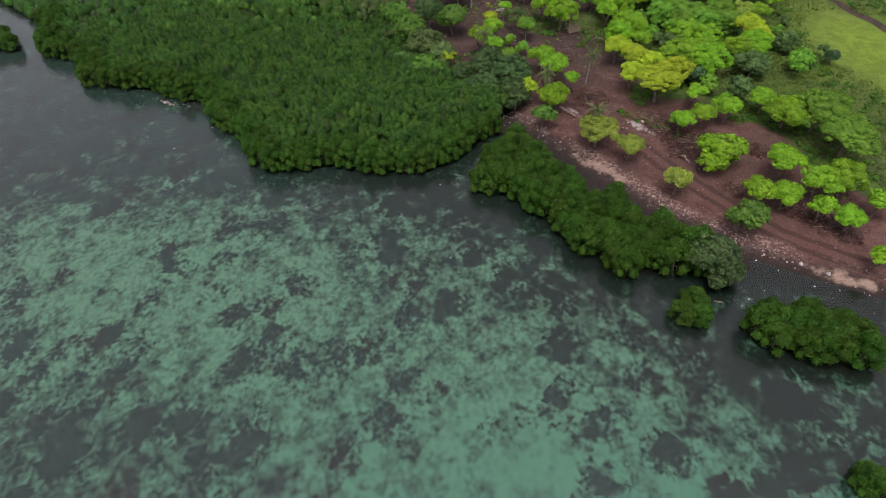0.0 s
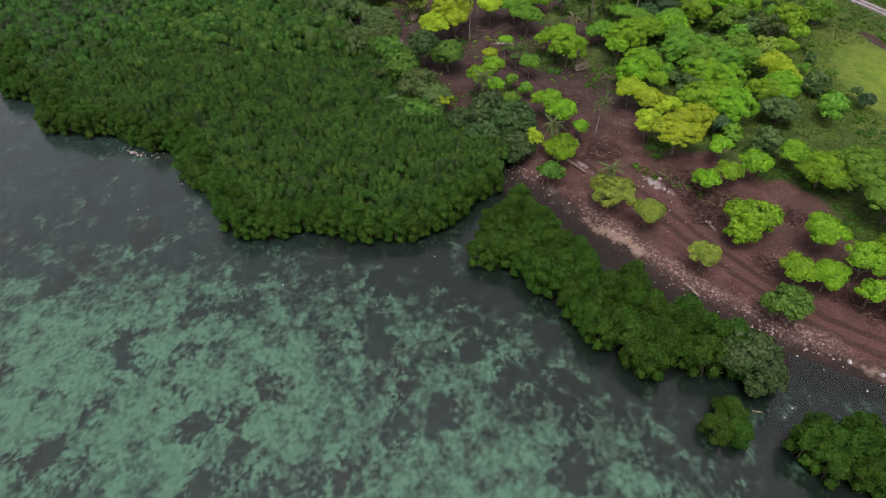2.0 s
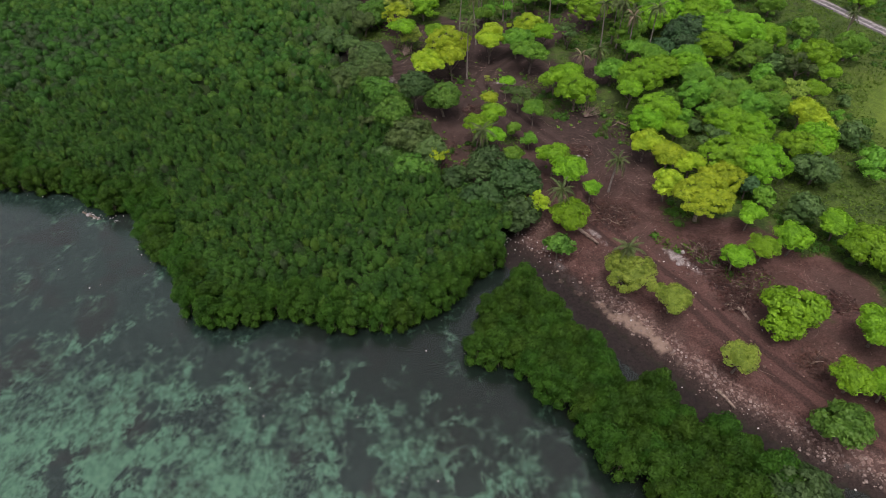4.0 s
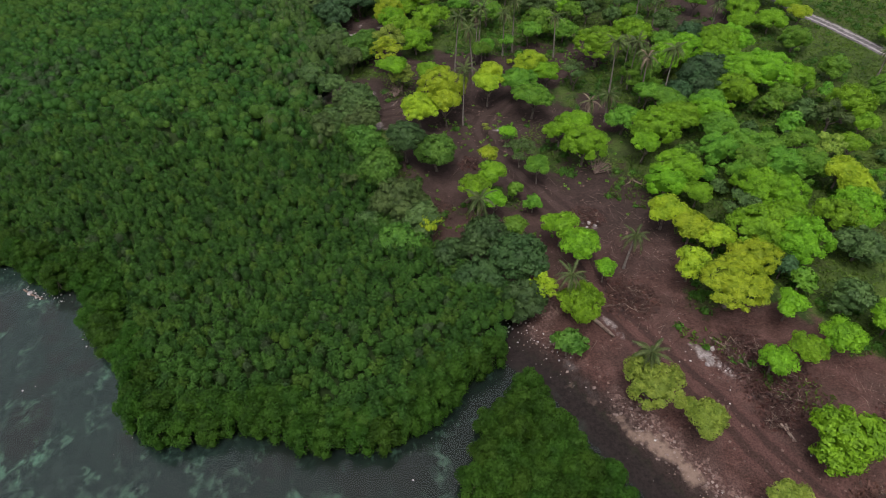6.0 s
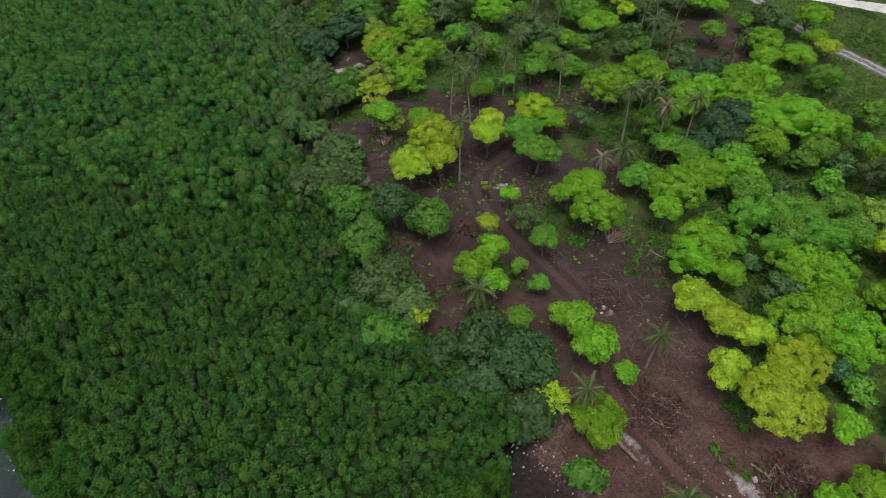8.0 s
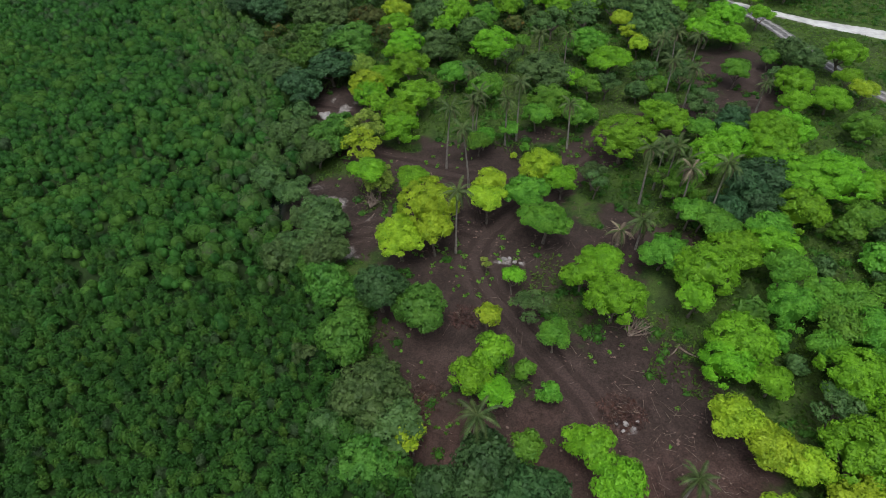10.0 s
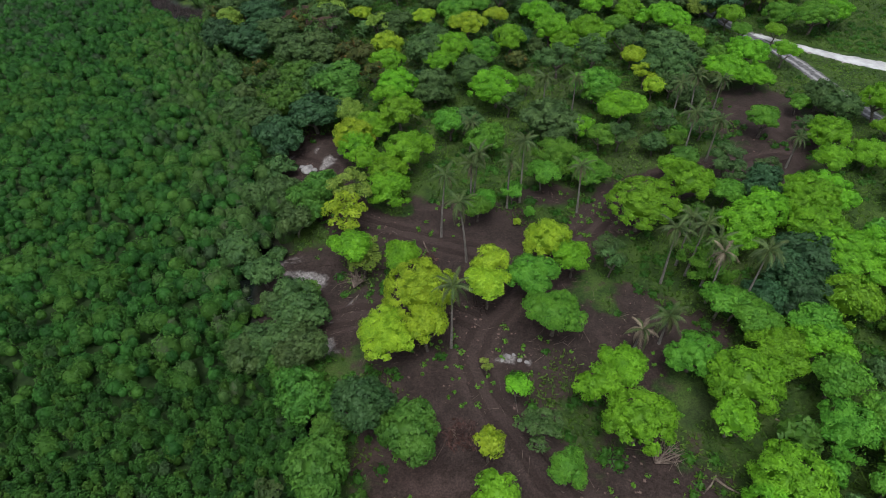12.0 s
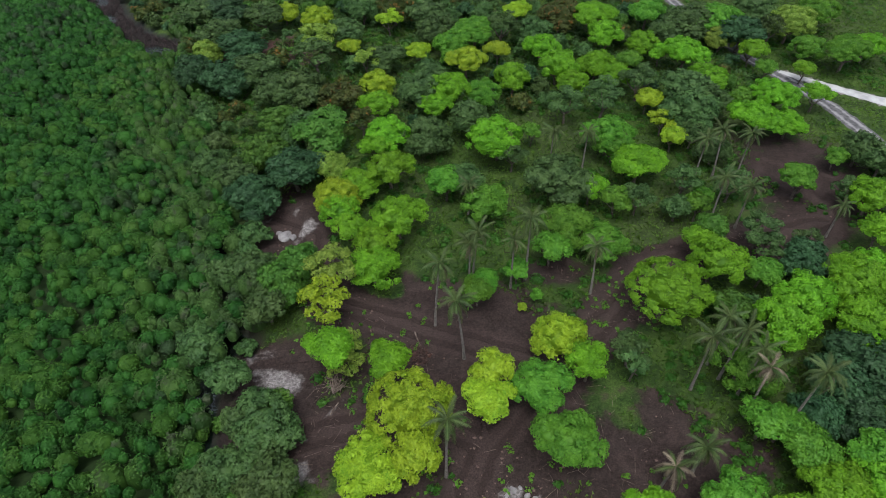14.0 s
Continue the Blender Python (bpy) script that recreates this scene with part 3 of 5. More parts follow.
# ---- roads ----
def ribbon(name, line, halves, lift, material, label, ragged=0.25, seed=1):
    rng = np.random.default_rng(seed)
    pts = []
    for (x0, y0), (x1, y1) in zip(line, line[1:]):
        n = max(2, int(math.hypot(x1 - x0, y1 - y0) / 0.8))
        pts += [(x0 + (x1 - x0) * i / n, y0 + (y1 - y0) * i / n) for i in range(n)]
    p = np.array(pts + [line[-1]], float)
    for _ in range(6):
        p[1:-1] = (p[:-2] + p[1:-1] * 2 + p[2:]) / 4
    t = unit(np.gradient(p, axis=0))
    side = np.stack([t[:, 1], -t[:, 0]], 1)
    rows = []
    half = np.linspace(halves[0], halves[1], len(p))
    for k in (-1.0, -0.85, -0.5, 0.0, 0.5, 0.85, 1.0):
        w = half * k + (rng.normal(size=len(p)) * ragged if abs(k) > 0.8 else 0)
        q = p + side * np.reshape(w, (-1, 1))
        z = ground_z(q[:, 0], q[:, 1]) + (lift if abs(k) < 0.95 else -0.05)
        rows.append(np.column_stack([q, z]))
    v = np.stack(rows, 1).reshape(-1, 3)
    i = np.arange(len(v)).reshape(-1, 7)
    f = np.stack([i[:-1, :-1], i[:-1, 1:], i[1:, 1:], i[1:, :-1]], -1).reshape(-1, 4)
    me = raw_mesh(name, v, f, material)
    me.attributes.new("across", "FLOAT", "POINT").data.foreach_set("value", np.tile(np.array([0.0, 0.15, 0.9, 0.1, 0.9, 0.15, 0.0], np.float32), len(p)))
    return tagged(new(name, me), label, "road", kind="structure")


GRAVEL, rn, rb = nodes_of("gravel", 0.95)
grit, worn_n = noise_node(rn, 1.2, 5.0, 0.65), rn.nodes.new("ShaderNodeAttribute")
worn_n.attribute_name = "across"
base = mix(rn, ramp(rn, grit, 0.3, 0.7), (0.055, 0.053, 0.054), (0.115, 0.111, 0.113))
track_fac = ramp(rn, calc(rn, "ADD", worn_n.outputs["Fac"], calc(rn, "MULTIPLY", calc(rn, "SUBTRACT", grit, 0.5), 1.2)), 0.35, 0.9)
rn.links.new(mix(rn, track_fac, base, (0.215, 0.208, 0.208)), rb.inputs["Base Color"])
bump(rn, rb, grit, 0.8, 0.03)
CHALK = plain_material("chalk", (0.2700, 0.2650, 0.2620), (0.4200, 0.4150, 0.4100), 0.35, 0.9, 0.01)
ribbon("gravel_road", ROAD, (1.8, 1.8), 0.10, GRAVEL, "narrow grey gravel road through rough grass", 0.12, 3)
ribbon("side_road", SIDE_ROAD, (4.6, 0.6), 0.16, CHALK, "white crushed-coral side road with ragged edges", 0.18, 4)


# ---- trees ----
CROWN = {"umbrella": (0.25, 190), "round": (0.34, 100), "loose": (0.27, 120)}


def pad(rng, centre, r, squash, out, count, leaf, core=0.7):
    """One tuft of leaves round centre, thick on the side that looks along out, over a closed core."""
    d = unit(rng.normal(size=(count, 3)) + 0.35 * out)
    back = d @ out < -0.25
    d[back] -= 2 * (d[back] @ out)[:, None] * out
    p = np.asarray(centre) + d * np.array([1, 1, squash]) * r * rng.uniform(0.74, 1.12, (count, 1))
    return join([leaves(rng, p, 0.8 * d + 0.35 * out + np.array([0, 0, 0.25]), leaf, leaf * 0.8, 0.42), dome(centre, r * core, squash, 6, 2)])


def crown_mesh(seed, size, kind, variant=0):
    """A crown of radius 1, with leaves for size metres: one to four domed heads, each set with shelves of small pads over a closed core."""
    rng = np.random.default_rng(seed)
    leaf, dense = CROWN[kind]
    spin = rng.uniform(0, 6.28)
    if kind == "umbrella":
        heads = [((0.10 * math.cos(spin), 0.10 * math.sin(spin), (-0.12, -0.02, 0.02)[variant] + 0.1 * (size < 3)), (0.92, 0.80, 0.72)[variant], (0.84, 0.70, 0.66)[variant] - 0.14 * (size < 3) - 0.12 * (size > 5))]
        for i in range((0, 1, 3)[variant]):
            a, k = spin + math.pi + i * 2.2 + rng.uniform(-0.3, 0.3), rng.uniform(0.44, 0.54)
            heads.append(((math.cos(a) * k, math.sin(a) * k, rng.uniform(-0.22, -0.02) + 0.1 * (size < 3)), rng.uniform(0.46, 0.56), rng.uniform(0.62, 0.78) - 0.1 * (size < 3)))
        low, tuft = -0.30 if size > 3 else -0.2, 0.78
    elif kind == "round":
        heads = [((0, 0, 0.05), 0.72, 0.95)]
        for i in range((3, 5, 4)[variant]):
            a, k = spin + i * 2.39996, rng.uniform(0.40, 0.58)
            heads.append(((math.cos(a) * k, math.sin(a) * k, rng.uniform(-0.36, 0.22)), rng.uniform(0.38, 0.52), rng.uniform(0.85, 1.0)))
        low, tuft = -0.45, 0.70
    else:
        heads = []
        for i in range(6 if size < 2 else 10):
            a, k = spin + i * 2.39996, 0.74 * math.sqrt((i + 0.4) / 10)
            heads.append(((math.cos(a) * k, math.sin(a) * k, 0.34 * (1 - k) + rng.uniform(-0.34, 0.30)), rng.uniform(0.22, 0.36), rng.uniform(0.6, 0.9)))
        low, tuft = -0.2, 0.5
    pieces = []
    for h, (c, big, flat) in enumerate(heads):
        r0 = min(tuft / size, big * 0.5)
        count = 7 if kind == "loose" else max(8, int(2.0 * (1 - low) * (big / r0) ** 2 * 0.8))
        for i in range(count):
            up = 1.0 - (1.0 - low) * (i + 0.5) / count
            a = i * 2.39996 + rng.uniform(-0.35, 0.35)
            side = math.sqrt(max(0.0, 1 - up * up))
            out = np.array([math.cos(a) * side, math.sin(a) * side, up])
            r = r0 * rng.uniform(0.7, 1.25)
            place = np.array(c) + out * np.array([1, 1, flat]) * (big - r * 0.75) * (1 + 0.09 * math.sin(3 * a + 5 * up + seed) + rng.uniform(-0.05, 0.07))
            if any(j != h and np.linalg.norm((place - np.array(o)) / np.array([1, 1, f])) < g * 0.72 for j, (o, g, f) in enumerate(heads)):
                continue
            pieces.append(pad(rng, place, r, 0.62, out, int((r * size) ** 2 * dense) + 6, leaf / size, 0.6 if kind != "loose" else 0.4))
        if kind != "loose":
            d = unit(rng.normal(size=(int(13 * (big * size) ** 2) + 8, 3)))
            d[:, 2] = np.where(d[:, 2] < low, -d[:, 2], d[:, 2])
            pieces.append(leaves(rng, np.array(c) + d * np.array([1, 1, flat]) * big * rng.uniform(0.7, 0.88, (len(d), 1)), d + np.array([0, 0, 0.3]), 1.25 * leaf / size, leaf / size, 0.6))
            pieces.append(dome(c, big * 0.60, flat, 10, 3))
    return join(pieces)


def trunk_mesh(seed, height, kind):
    """Trunk and limbs for a crown of radius 1 whose middle is at height."""
    rng = np.random.default_rng(seed + 99)
    fork = height * 0.45
    bend = rng.uniform(-0.12, 0.12, 2)
    pieces = [tube([(0, 0, -0.12), (bend[0] * 0.4, bend[1] * 0.4, fork * 0.5), (bend[0], bend[1], fork)], (0.075, 0.055, 0.05), 7)]
    for i in range(5):
        a = i * 1.2566 + rng.uniform(-0.4, 0.4)
        pieces.append(limb(rng, (bend[0], bend[1], fork * 0.97), (math.cos(a) * 0.55, math.sin(a) * 0.55, height - 0.1), 0.038, 0.012, 0.08))
    return join(pieces)


STYLE = {}
for kind, sizes in (("umbrella", (1.6, 2.6, 3.8, 5.4)), ("round", (1.5, 2.6, 3.8)), ("loose", (1.6, 2.8))):
    for size in sizes:
        for variant in range(2 if kind == "loose" else 3):
            seed = int(size * 100) + variant * 17 + len(kind)
            high = {"umbrella": 1.0, "round": 0.8, "loose": 0.95}[kind] * (1.7 if size < 2 else 1.3 if size < 3 else 1.0)
            arrays = crown_mesh(seed, size, kind, variant)
            crown = raw_mesh(kind + "_crown", *arrays, LEAF["lime"])
            stem = raw_mesh(kind + "_trunk", *trunk_mesh(seed, high, kind), BARK)
            STYLE.setdefault(kind, []).append((size, high, crown, stem, arrays))

TREE_WORDS = {
    "lime": ("bright lime-green flat-topped shade tree with layered crown", "shade_tree"),
    "yellow": ("yellow-green flat-topped shade tree with fresh foliage", "shade_tree"),
    "green": ("mid-green spreading shade tree with layered crown", "shade_tree"),
    "olive": ("pale olive-green thin-leaved tree with open crown", "shade_tree"),
    "dark": ("dark bluish-green broadleaf tree with dense crown", "broadleaf_tree"),
    "sea": ("dull green broadleaf tree with wide dense crown", "broadleaf_tree"),
    "brush": ("dull olive-green bushy coastal tree", "broadleaf_tree"),
    "grey": ("grey-green bushy coastal tree with dull leaves", "broadleaf_tree"),
    "rust": ("brownish-green tree with rusty leaves in its crown", "broadleaf_tree"),
    "rich": ("rich green broadleaf tree with large leaves", "broadleaf_tree"),
}
tree_rng = random.Random(7)


def tree(x, y, radius, tone, kind="umbrella", tall=1.0):
    """A tree with its crown's middle over (x, y)."""
    label, name = TREE_WORDS[tone]
    near_size = min({s[0] for s in STYLE[kind]}, key=lambda s: abs(s - radius))
    size, high, crown, stem, _ = tree_rng.choice([s for s in STYLE[kind] if s[0] == near_size])
    root = tagged(new(name), label, "tree", group=tone + " trees")
    root.matrix_basis = pose(x, y, z_at(x, y), 0, 0, tree_rng.uniform(0, 360))
    s = radius * (1.1 if kind == "round" else 1.05)
    c = part("crown", crown, root)
    c.location, c.scale = (0, 0, high * s * tall), (s, s * tree_rng.uniform(0.92, 1.08), s * tree_rng.uniform(0.85, 1.05) * (0.76 if radius > 4.9 else 1.0))
    c.material_slots[0].link = "OBJECT"
    c.material_slots[0].material = LEAF[tone]
    t = part("trunk", stem, root)
    t.scale = (s, s, s * tall)
    return root


def frond_mesh(seed, droop, width=0.36):
    """One feathered palm leaf, 3.2 m long, along +x: a thin rib with a row of narrow hanging leaflets on each side."""
    rng = np.random.default_rng(seed)
    n = 30
    k = np.linspace(0, 1, n)
    mid = np.stack([3.2 * (k - 0.25 * droop * k ** 2), 0.15 * rng.normal() * k ** 2, 0.9 * k - droop * 2.3 * k ** 2.1], 1)
    t = unit(np.gradient(mid, axis=0))
    rib, flat = tube(mid[::5], 0.04 * (1 - 0.8 * k[::5]), 3)
    out = [(rib, np.concatenate([flat[:, :3], flat[:, [0, 2, 3]]]))]
    for side in (-1, 1):
        w = (width * 1.45 * np.sin(np.pi * np.clip(k * 0.82 + 0.14, 0, 1)) ** 0.6 * rng.uniform(0.7, 1.15, n))[:, None]
        tip = mid + t * w * 0.55 + np.array([0, side * 0.85, 0]) * w + np.array([0, 0, -1]) * w * (0.25 + 0.45 * droop) * rng.uniform(0.6, 1.3, (n, 1))
        half = t * 0.06
        v = np.stack([mid - half, mid + half, tip], 1)[2:].reshape(-1, 3)
        out.append((v, np.arange(len(v)).reshape(-1, 3)))
    return join(out)


FROND = [raw_mesh("frond", *frond_mesh(i, d), LEAF["palm"]) for i, d in enumerate((0.6, 0.95, 1.25, 1.55, 1.85))]
DRY_FROND = raw_mesh("dry_frond", *frond_mesh(40, 1.5, 0.35), LEAF["dry"])


def palm(x, y, height, reach_m=3.2, lean=0.0, dry=3, tone="palm"):
    """A coconut palm whose crown stands over (x, y)."""
    s, z = reach_m / 3.5, z_at(x, y)
    a = tree_rng.uniform(0, 6.28)
    foot = (math.cos(a) * lean, math.sin(a) * lean)
    words = "slender coconut palm with feathery crown and bare trunk" if tone == "palm" else "dying coconut palm with dry, drooping fronds"
    root = tagged(new("coconut_palm"), words, "palm", group="coconut palms")
    root.location = (x + foot[0], y + foot[1], z)
    k = np.linspace(0, 1, 7)
    line = np.stack([-foot[0] * k ** 1.4, -foot[1] * k ** 1.4, -0.15 + (height + 0.15) * k], 1)
    part("trunk", raw_mesh("palm_trunk", *tube(line, 0.17 - 0.08 * k + 0.07 * (1 - k) ** 6, 7), PALM_BARK), root)
    n = 19
    for i in range(n):
        lvl = i / (n - 1)
        f = part("frond", FROND[min(4, int(lvl * 5 * n / max(1, n - dry) * 0.9))] if i < n - dry else DRY_FROND, root)
        f.location = (-foot[0], -foot[1], height)
        f.rotation_euler = (tree_rng.uniform(-0.25, 0.25), (-0.72 + 0.95 * lvl if i < n - dry else 0.55) + tree_rng.uniform(-0.25, 0.25), i * 2.39996 + tree_rng.uniform(-0.2, 0.2))
        f.scale = (s * tree_rng.uniform(0.8, 1.1), s, s)
        if tone != "palm" and i % 2:
            f.material_slots[0].link = "OBJECT"
            f.material_slots[0].material = LEAF[tone]
    return root


# ---- mangroves ----
def mangrove_mesh(seed, lobes):
    rng = np.random.default_rng(seed)
    out = []
    for i in range(lobes):
        a, k = i * 2.39996 + rng.uniform(-0.3, 0.3), math.sqrt((i + 0.2) / lobes)
        r = rng.uniform(0.62, 0.92)
        out.append(clump(rng, (math.cos(a) * 1.5 * k, math.sin(a) * 1.5 * k, 3.0 + 0.9 * (1 - k * k) - 1.0 * k ** 3 + rng.uniform(-0.35, 0.35)), r, 0.95, int(215 * r), 0.26, -0.45, 0.8))
    for i in range(lobes // 2):
        a = i * 2 * math.pi / (lobes // 2) + rng.uniform(-0.3, 0.3)
        out.append(clump(rng, (math.cos(a) * 1.45, math.sin(a) * 1.45, 1.25 + rng.uniform(-0.3, 0.3)), 0.8, 1.0, 80, 0.27, -0.6, 0.8))
    return join(out)


def mangrove_stem(seed):
    rng = np.random.default_rng(seed)
    out = [tube([(0, 0, -0.3), (0.05, 0, 1.2), (0.0, 0.1, 3.0)], (0.12, 0.10, 0.06), 6)]
    for i in range(6):
        a = i * 1.05 + rng.uniform(-0.3, 0.3)
        out.append(tube([(0.03, 0, 1.1), (math.cos(a) * 0.6, math.sin(a) * 0.6, 0.8), (math.cos(a) * 1.1, math.sin(a) * 1.1, -0.4)], (0.04, 0.035, 0.025), 4))
    return join(out)


MANGROVE_KIND = [(raw_mesh("mangrove_crown", *mangrove_mesh(s, 11), LEAF["mangrove"]), raw_mesh("mangrove_stem", *mangrove_stem(s), BARK)) for s in (3, 8, 21, 34)]


stand_rng = random.Random(3)


def mangrove(x, y, scale, tall=1.0, label="dense dark-green mangrove tree at the water's edge"):
    crown, stem = stand_rng.choice(MANGROVE_KIND)
    root = tagged(new("mangrove_tree"), label, "mangrove", group="mangroves along the shore")
    root.matrix_basis = pose(x, y, max(z_at(x, y), -0.3), 0, 0, stand_rng.uniform(0, 360))
    for name, me in (("crown", crown), ("trunk", stem)):
        part(name, me, root).scale = (scale, scale, scale * tall)
    return root


def scatter(poly, gap, rng, edge=0.0):
    """Evenly jittered places inside a plan shape."""
    xs, ys = [p[0] for p in poly], [p[1] for p in poly]
    out = []
    gy_, row = max(min(ys), -50), 0
    while gy_ < min(max(ys), 320):
        gx_ = max(min(xs), -135) + (row % 2) * gap / 2
        while gx_ < max(xs):
            out.append((gx_ + rng.uniform(-0.35, 0.35) * gap, gy_ + rng.uniform(-0.35, 0.35) * gap))
            gx_ += gap
        gy_ += gap * 0.87
        row += 1
    p = np.array(out)
    return p[depth_in(poly, p[:, 0], p[:, 1]) > edge]


rng = np.random.default_rng(11)
for x, y in scatter(STRIP, 2.3, rng, 0.1):
    mangrove(x, y, rng.uniform(0.85, 1.1), rng.uniform(0.95, 1.2))
for x, y in scatter(ISLAND, 2.4, rng, 0.3):
    mangrove(x, y, rng.uniform(0.9, 1.1), rng.uniform(0.95, 1.15), "dense dark-green mangrove on a small islet off the beach")
for x, y, s in ((31.2, 47.6, 0.85), (33.4, 47.0, 0.8), (33.2, 49.4, 0.9), (42.8, 25.0, 0.85), (44.8, 24.0, 0.9), (-96, 135, 1.0), (-98, 138, 1.1), (-100, 135, 1.1)):
    mangrove(x, y, s, 0.9, "small mangrove standing alone in shallow water")

# the front rows of the big stand are single trees, the wood behind them is one canopy
BIG = scatter(MANGROVE, 1.2, rng, 0.3)
from_sea = reach(WATERLINE, BIG[:, 0], BIG[:, 1])[0]
front = (from_sea < 4.2) & (BIG[:, 0] > -95)
taken = []
for x, y in BIG[front]:
    if all((x - a) ** 2 + (y - b) ** 2 > 5.0 for a, b in taken):
        taken.append((x, y))
        mangrove(x, y, rng.uniform(0.85, 1.1), rng.uniform(0.9, 1.15))


def canopy_top(x, y):
    x, y = np.asarray(x, float), np.asarray(y, float)
    d_sea = reach(WATERLINE, x, y)[0]
    top = 3.1 + 2.3 * np.exp(-(((x + 8) / 26) ** 2 + ((y - 96) / 24) ** 2)) + 0.75 * wave(x, y, 16) + 0.5 * wave(x, y, 7, 3) + 0.4 * wave(x, y, 3.7, 9)
    return top * np.minimum(1.0, 0.72 + d_sea / 18)


WOODY = BIG[(from_sea > 1.6) & (BIG[:, 0] > -126)]
WOODY = WOODY[depth_in(CREEK, WOODY[:, 0], WOODY[:, 1]) < -0.4]
tops = canopy_top(WOODY[:, 0], WOODY[:, 1]) + rng.uniform(-0.55, 0.4, len(WOODY)) + np.where(rng.uniform(size=len(WOODY)) > 0.97, 0.7, 0)
def is_back(x, y):
    return y > 158 + 12 * wave(x, y, 20, 2) + 0.2 * x + 24 * wave(x, y, 2.3, 6)


def tuft_leaves(x, y, top, r, tall, n, leaf):
    """A lumpy bush: leaves lie close over a rounded form with a few knobs."""
    d = unit(rng.normal(size=(n, 3)) + np.array([0, 0, 0.45]))
    d[:, 2] = np.where(d[:, 2] < -0.1, -d[:, 2], d[:, 2])
    knobs = unit(rng.normal(size=(7, 3)) + np.array([0, 0, 0.8]))
    lump = np.exp(((d @ knobs.T).max(1) - 1) * 7.0)
    p = np.array([x, y, top - tall * r]) + d * r * ((0.74 + 0.36 * lump) * rng.uniform(0.88, 1.08, n))[:, None] * np.array([1, 1, tall])
    return leaves(rng, p, d + np.array([0, 0, 0.25]), leaf, leaf * 0.8, 0.4)


def bare_near(x, y):
    i, j = np.clip(np.searchsorted(gx, x), 0, nx - 1), np.clip(np.searchsorted(gy, y), 0, ny - 1)
    return bare[j, i]


def canopy_object(pieces, tuft, tone):
    me = raw_mesh("mangrove_canopy", *join(pieces), LEAF[tone])
    me.attributes.new("tuft", "FLOAT", "POINT").data.foreach_set("value", np.concatenate(tuft).astype(np.float32))
    tagged(new("mangrove_canopy", me), "unbroken dark-green mangrove canopy of rounded tufts", "mangrove forest", kind="stuff")


pieces, tuft = [], []
for (x, y), top in zip(WOODY, tops):
    if not is_back(x, y):
        own, r, tall = rng.uniform(), rng.uniform(0.55, 0.98), rng.uniform(1.2, 1.9)
        top += rng.uniform(-0.25, 0.2)
        leafy = tuft_leaves(x, y, top, r, tall, int(150 * r * r), 0.26)
        pieces.append(join([leafy, dome((x, y, top - tall * r), r * 0.76, tall, 7, 2)]))
        tuft.append(np.full(len(pieces[-1][0]), own))
canopy_object(pieces, tuft, "canopy")
pieces, tuft = [], []
BANK = [(-74, 300), (-70.5, 285), (-63.5, 271.5), (-55, 260.5), (-46.5, 255.3), (-43.5, 249), (-38, 243), (-30, 252), (-30, 275), (-36, 300)]
REAR = np.concatenate([scatter(MANGROVE, 1.85, rng, -3.2), scatter(BANK, 2.1, rng)])
REAR = REAR[is_back(REAR[:, 0], REAR[:, 1]) & (REAR[:, 0] > -128) & (depth_in(CREEK, REAR[:, 0], REAR[:, 1]) < -0.6) & ((depth_in(MANGROVE, REAR[:, 0], REAR[:, 1]) > 0.5) | ((REAR[:, 0] > -48) & (bare_near(REAR[:, 0], REAR[:, 1]) < 0.4)))]
shoots, shoot_tuft = [], []
for (x, y), top, inner in zip(REAR, canopy_top(REAR[:, 0], REAR[:, 1]), depth_in(MANGROVE, REAR[:, 0], REAR[:, 1])):
    own = rng.uniform()
    big = 0.6 if own > 0.78 else 0.0
    r = 0.65 + 0.95 * rng.uniform() ** 1.4 + big
    top += rng.uniform(-0.45, 0.35) + big * 0.7 + 0.9 * float(step(x + 0.45 * (y - 190), -62, -40))
    feathery = x > -60 and inner < 13 and rng.uniform() < 0.75 - 0.045 * max(inner, 0)
    tall = rng.uniform(1.4, 1.9) if feathery else rng.uniform(0.9, 1.25)
    top += rng.uniform(0.1, 1.1) if feathery else 0.0
    leafy = tuft_leaves(x, y, top, r, tall, int((46 if y > 215 else 74) * r * r), 0.38 if y > 215 else 0.31)
    made, tones = (shoots, shoot_tuft) if feathery else (pieces, tuft)
    made.append(join([leafy, dome((x, y, top - tall * r), r * 0.80, tall, 8, 3)]))
    tones.append(np.full(len(made[-1][0]), own + 0.45 * float(wave(x, y, 26, 5))))
canopy_object(shoots, shoot_tuft, "shoots")
canopy_object(pieces, tuft, "canopy")
# twigs and inner leaves under the tufts, with shade painted into their colour
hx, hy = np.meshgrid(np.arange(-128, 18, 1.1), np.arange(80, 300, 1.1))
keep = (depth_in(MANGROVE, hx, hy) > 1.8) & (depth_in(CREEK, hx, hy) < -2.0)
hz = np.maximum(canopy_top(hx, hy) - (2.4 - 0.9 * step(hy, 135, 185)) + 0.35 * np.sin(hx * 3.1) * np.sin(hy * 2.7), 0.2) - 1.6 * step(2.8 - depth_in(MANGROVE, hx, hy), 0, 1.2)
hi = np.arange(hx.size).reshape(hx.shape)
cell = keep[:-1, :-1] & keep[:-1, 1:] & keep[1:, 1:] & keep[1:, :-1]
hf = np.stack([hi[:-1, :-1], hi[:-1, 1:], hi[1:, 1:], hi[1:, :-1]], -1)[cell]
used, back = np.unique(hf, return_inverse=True)
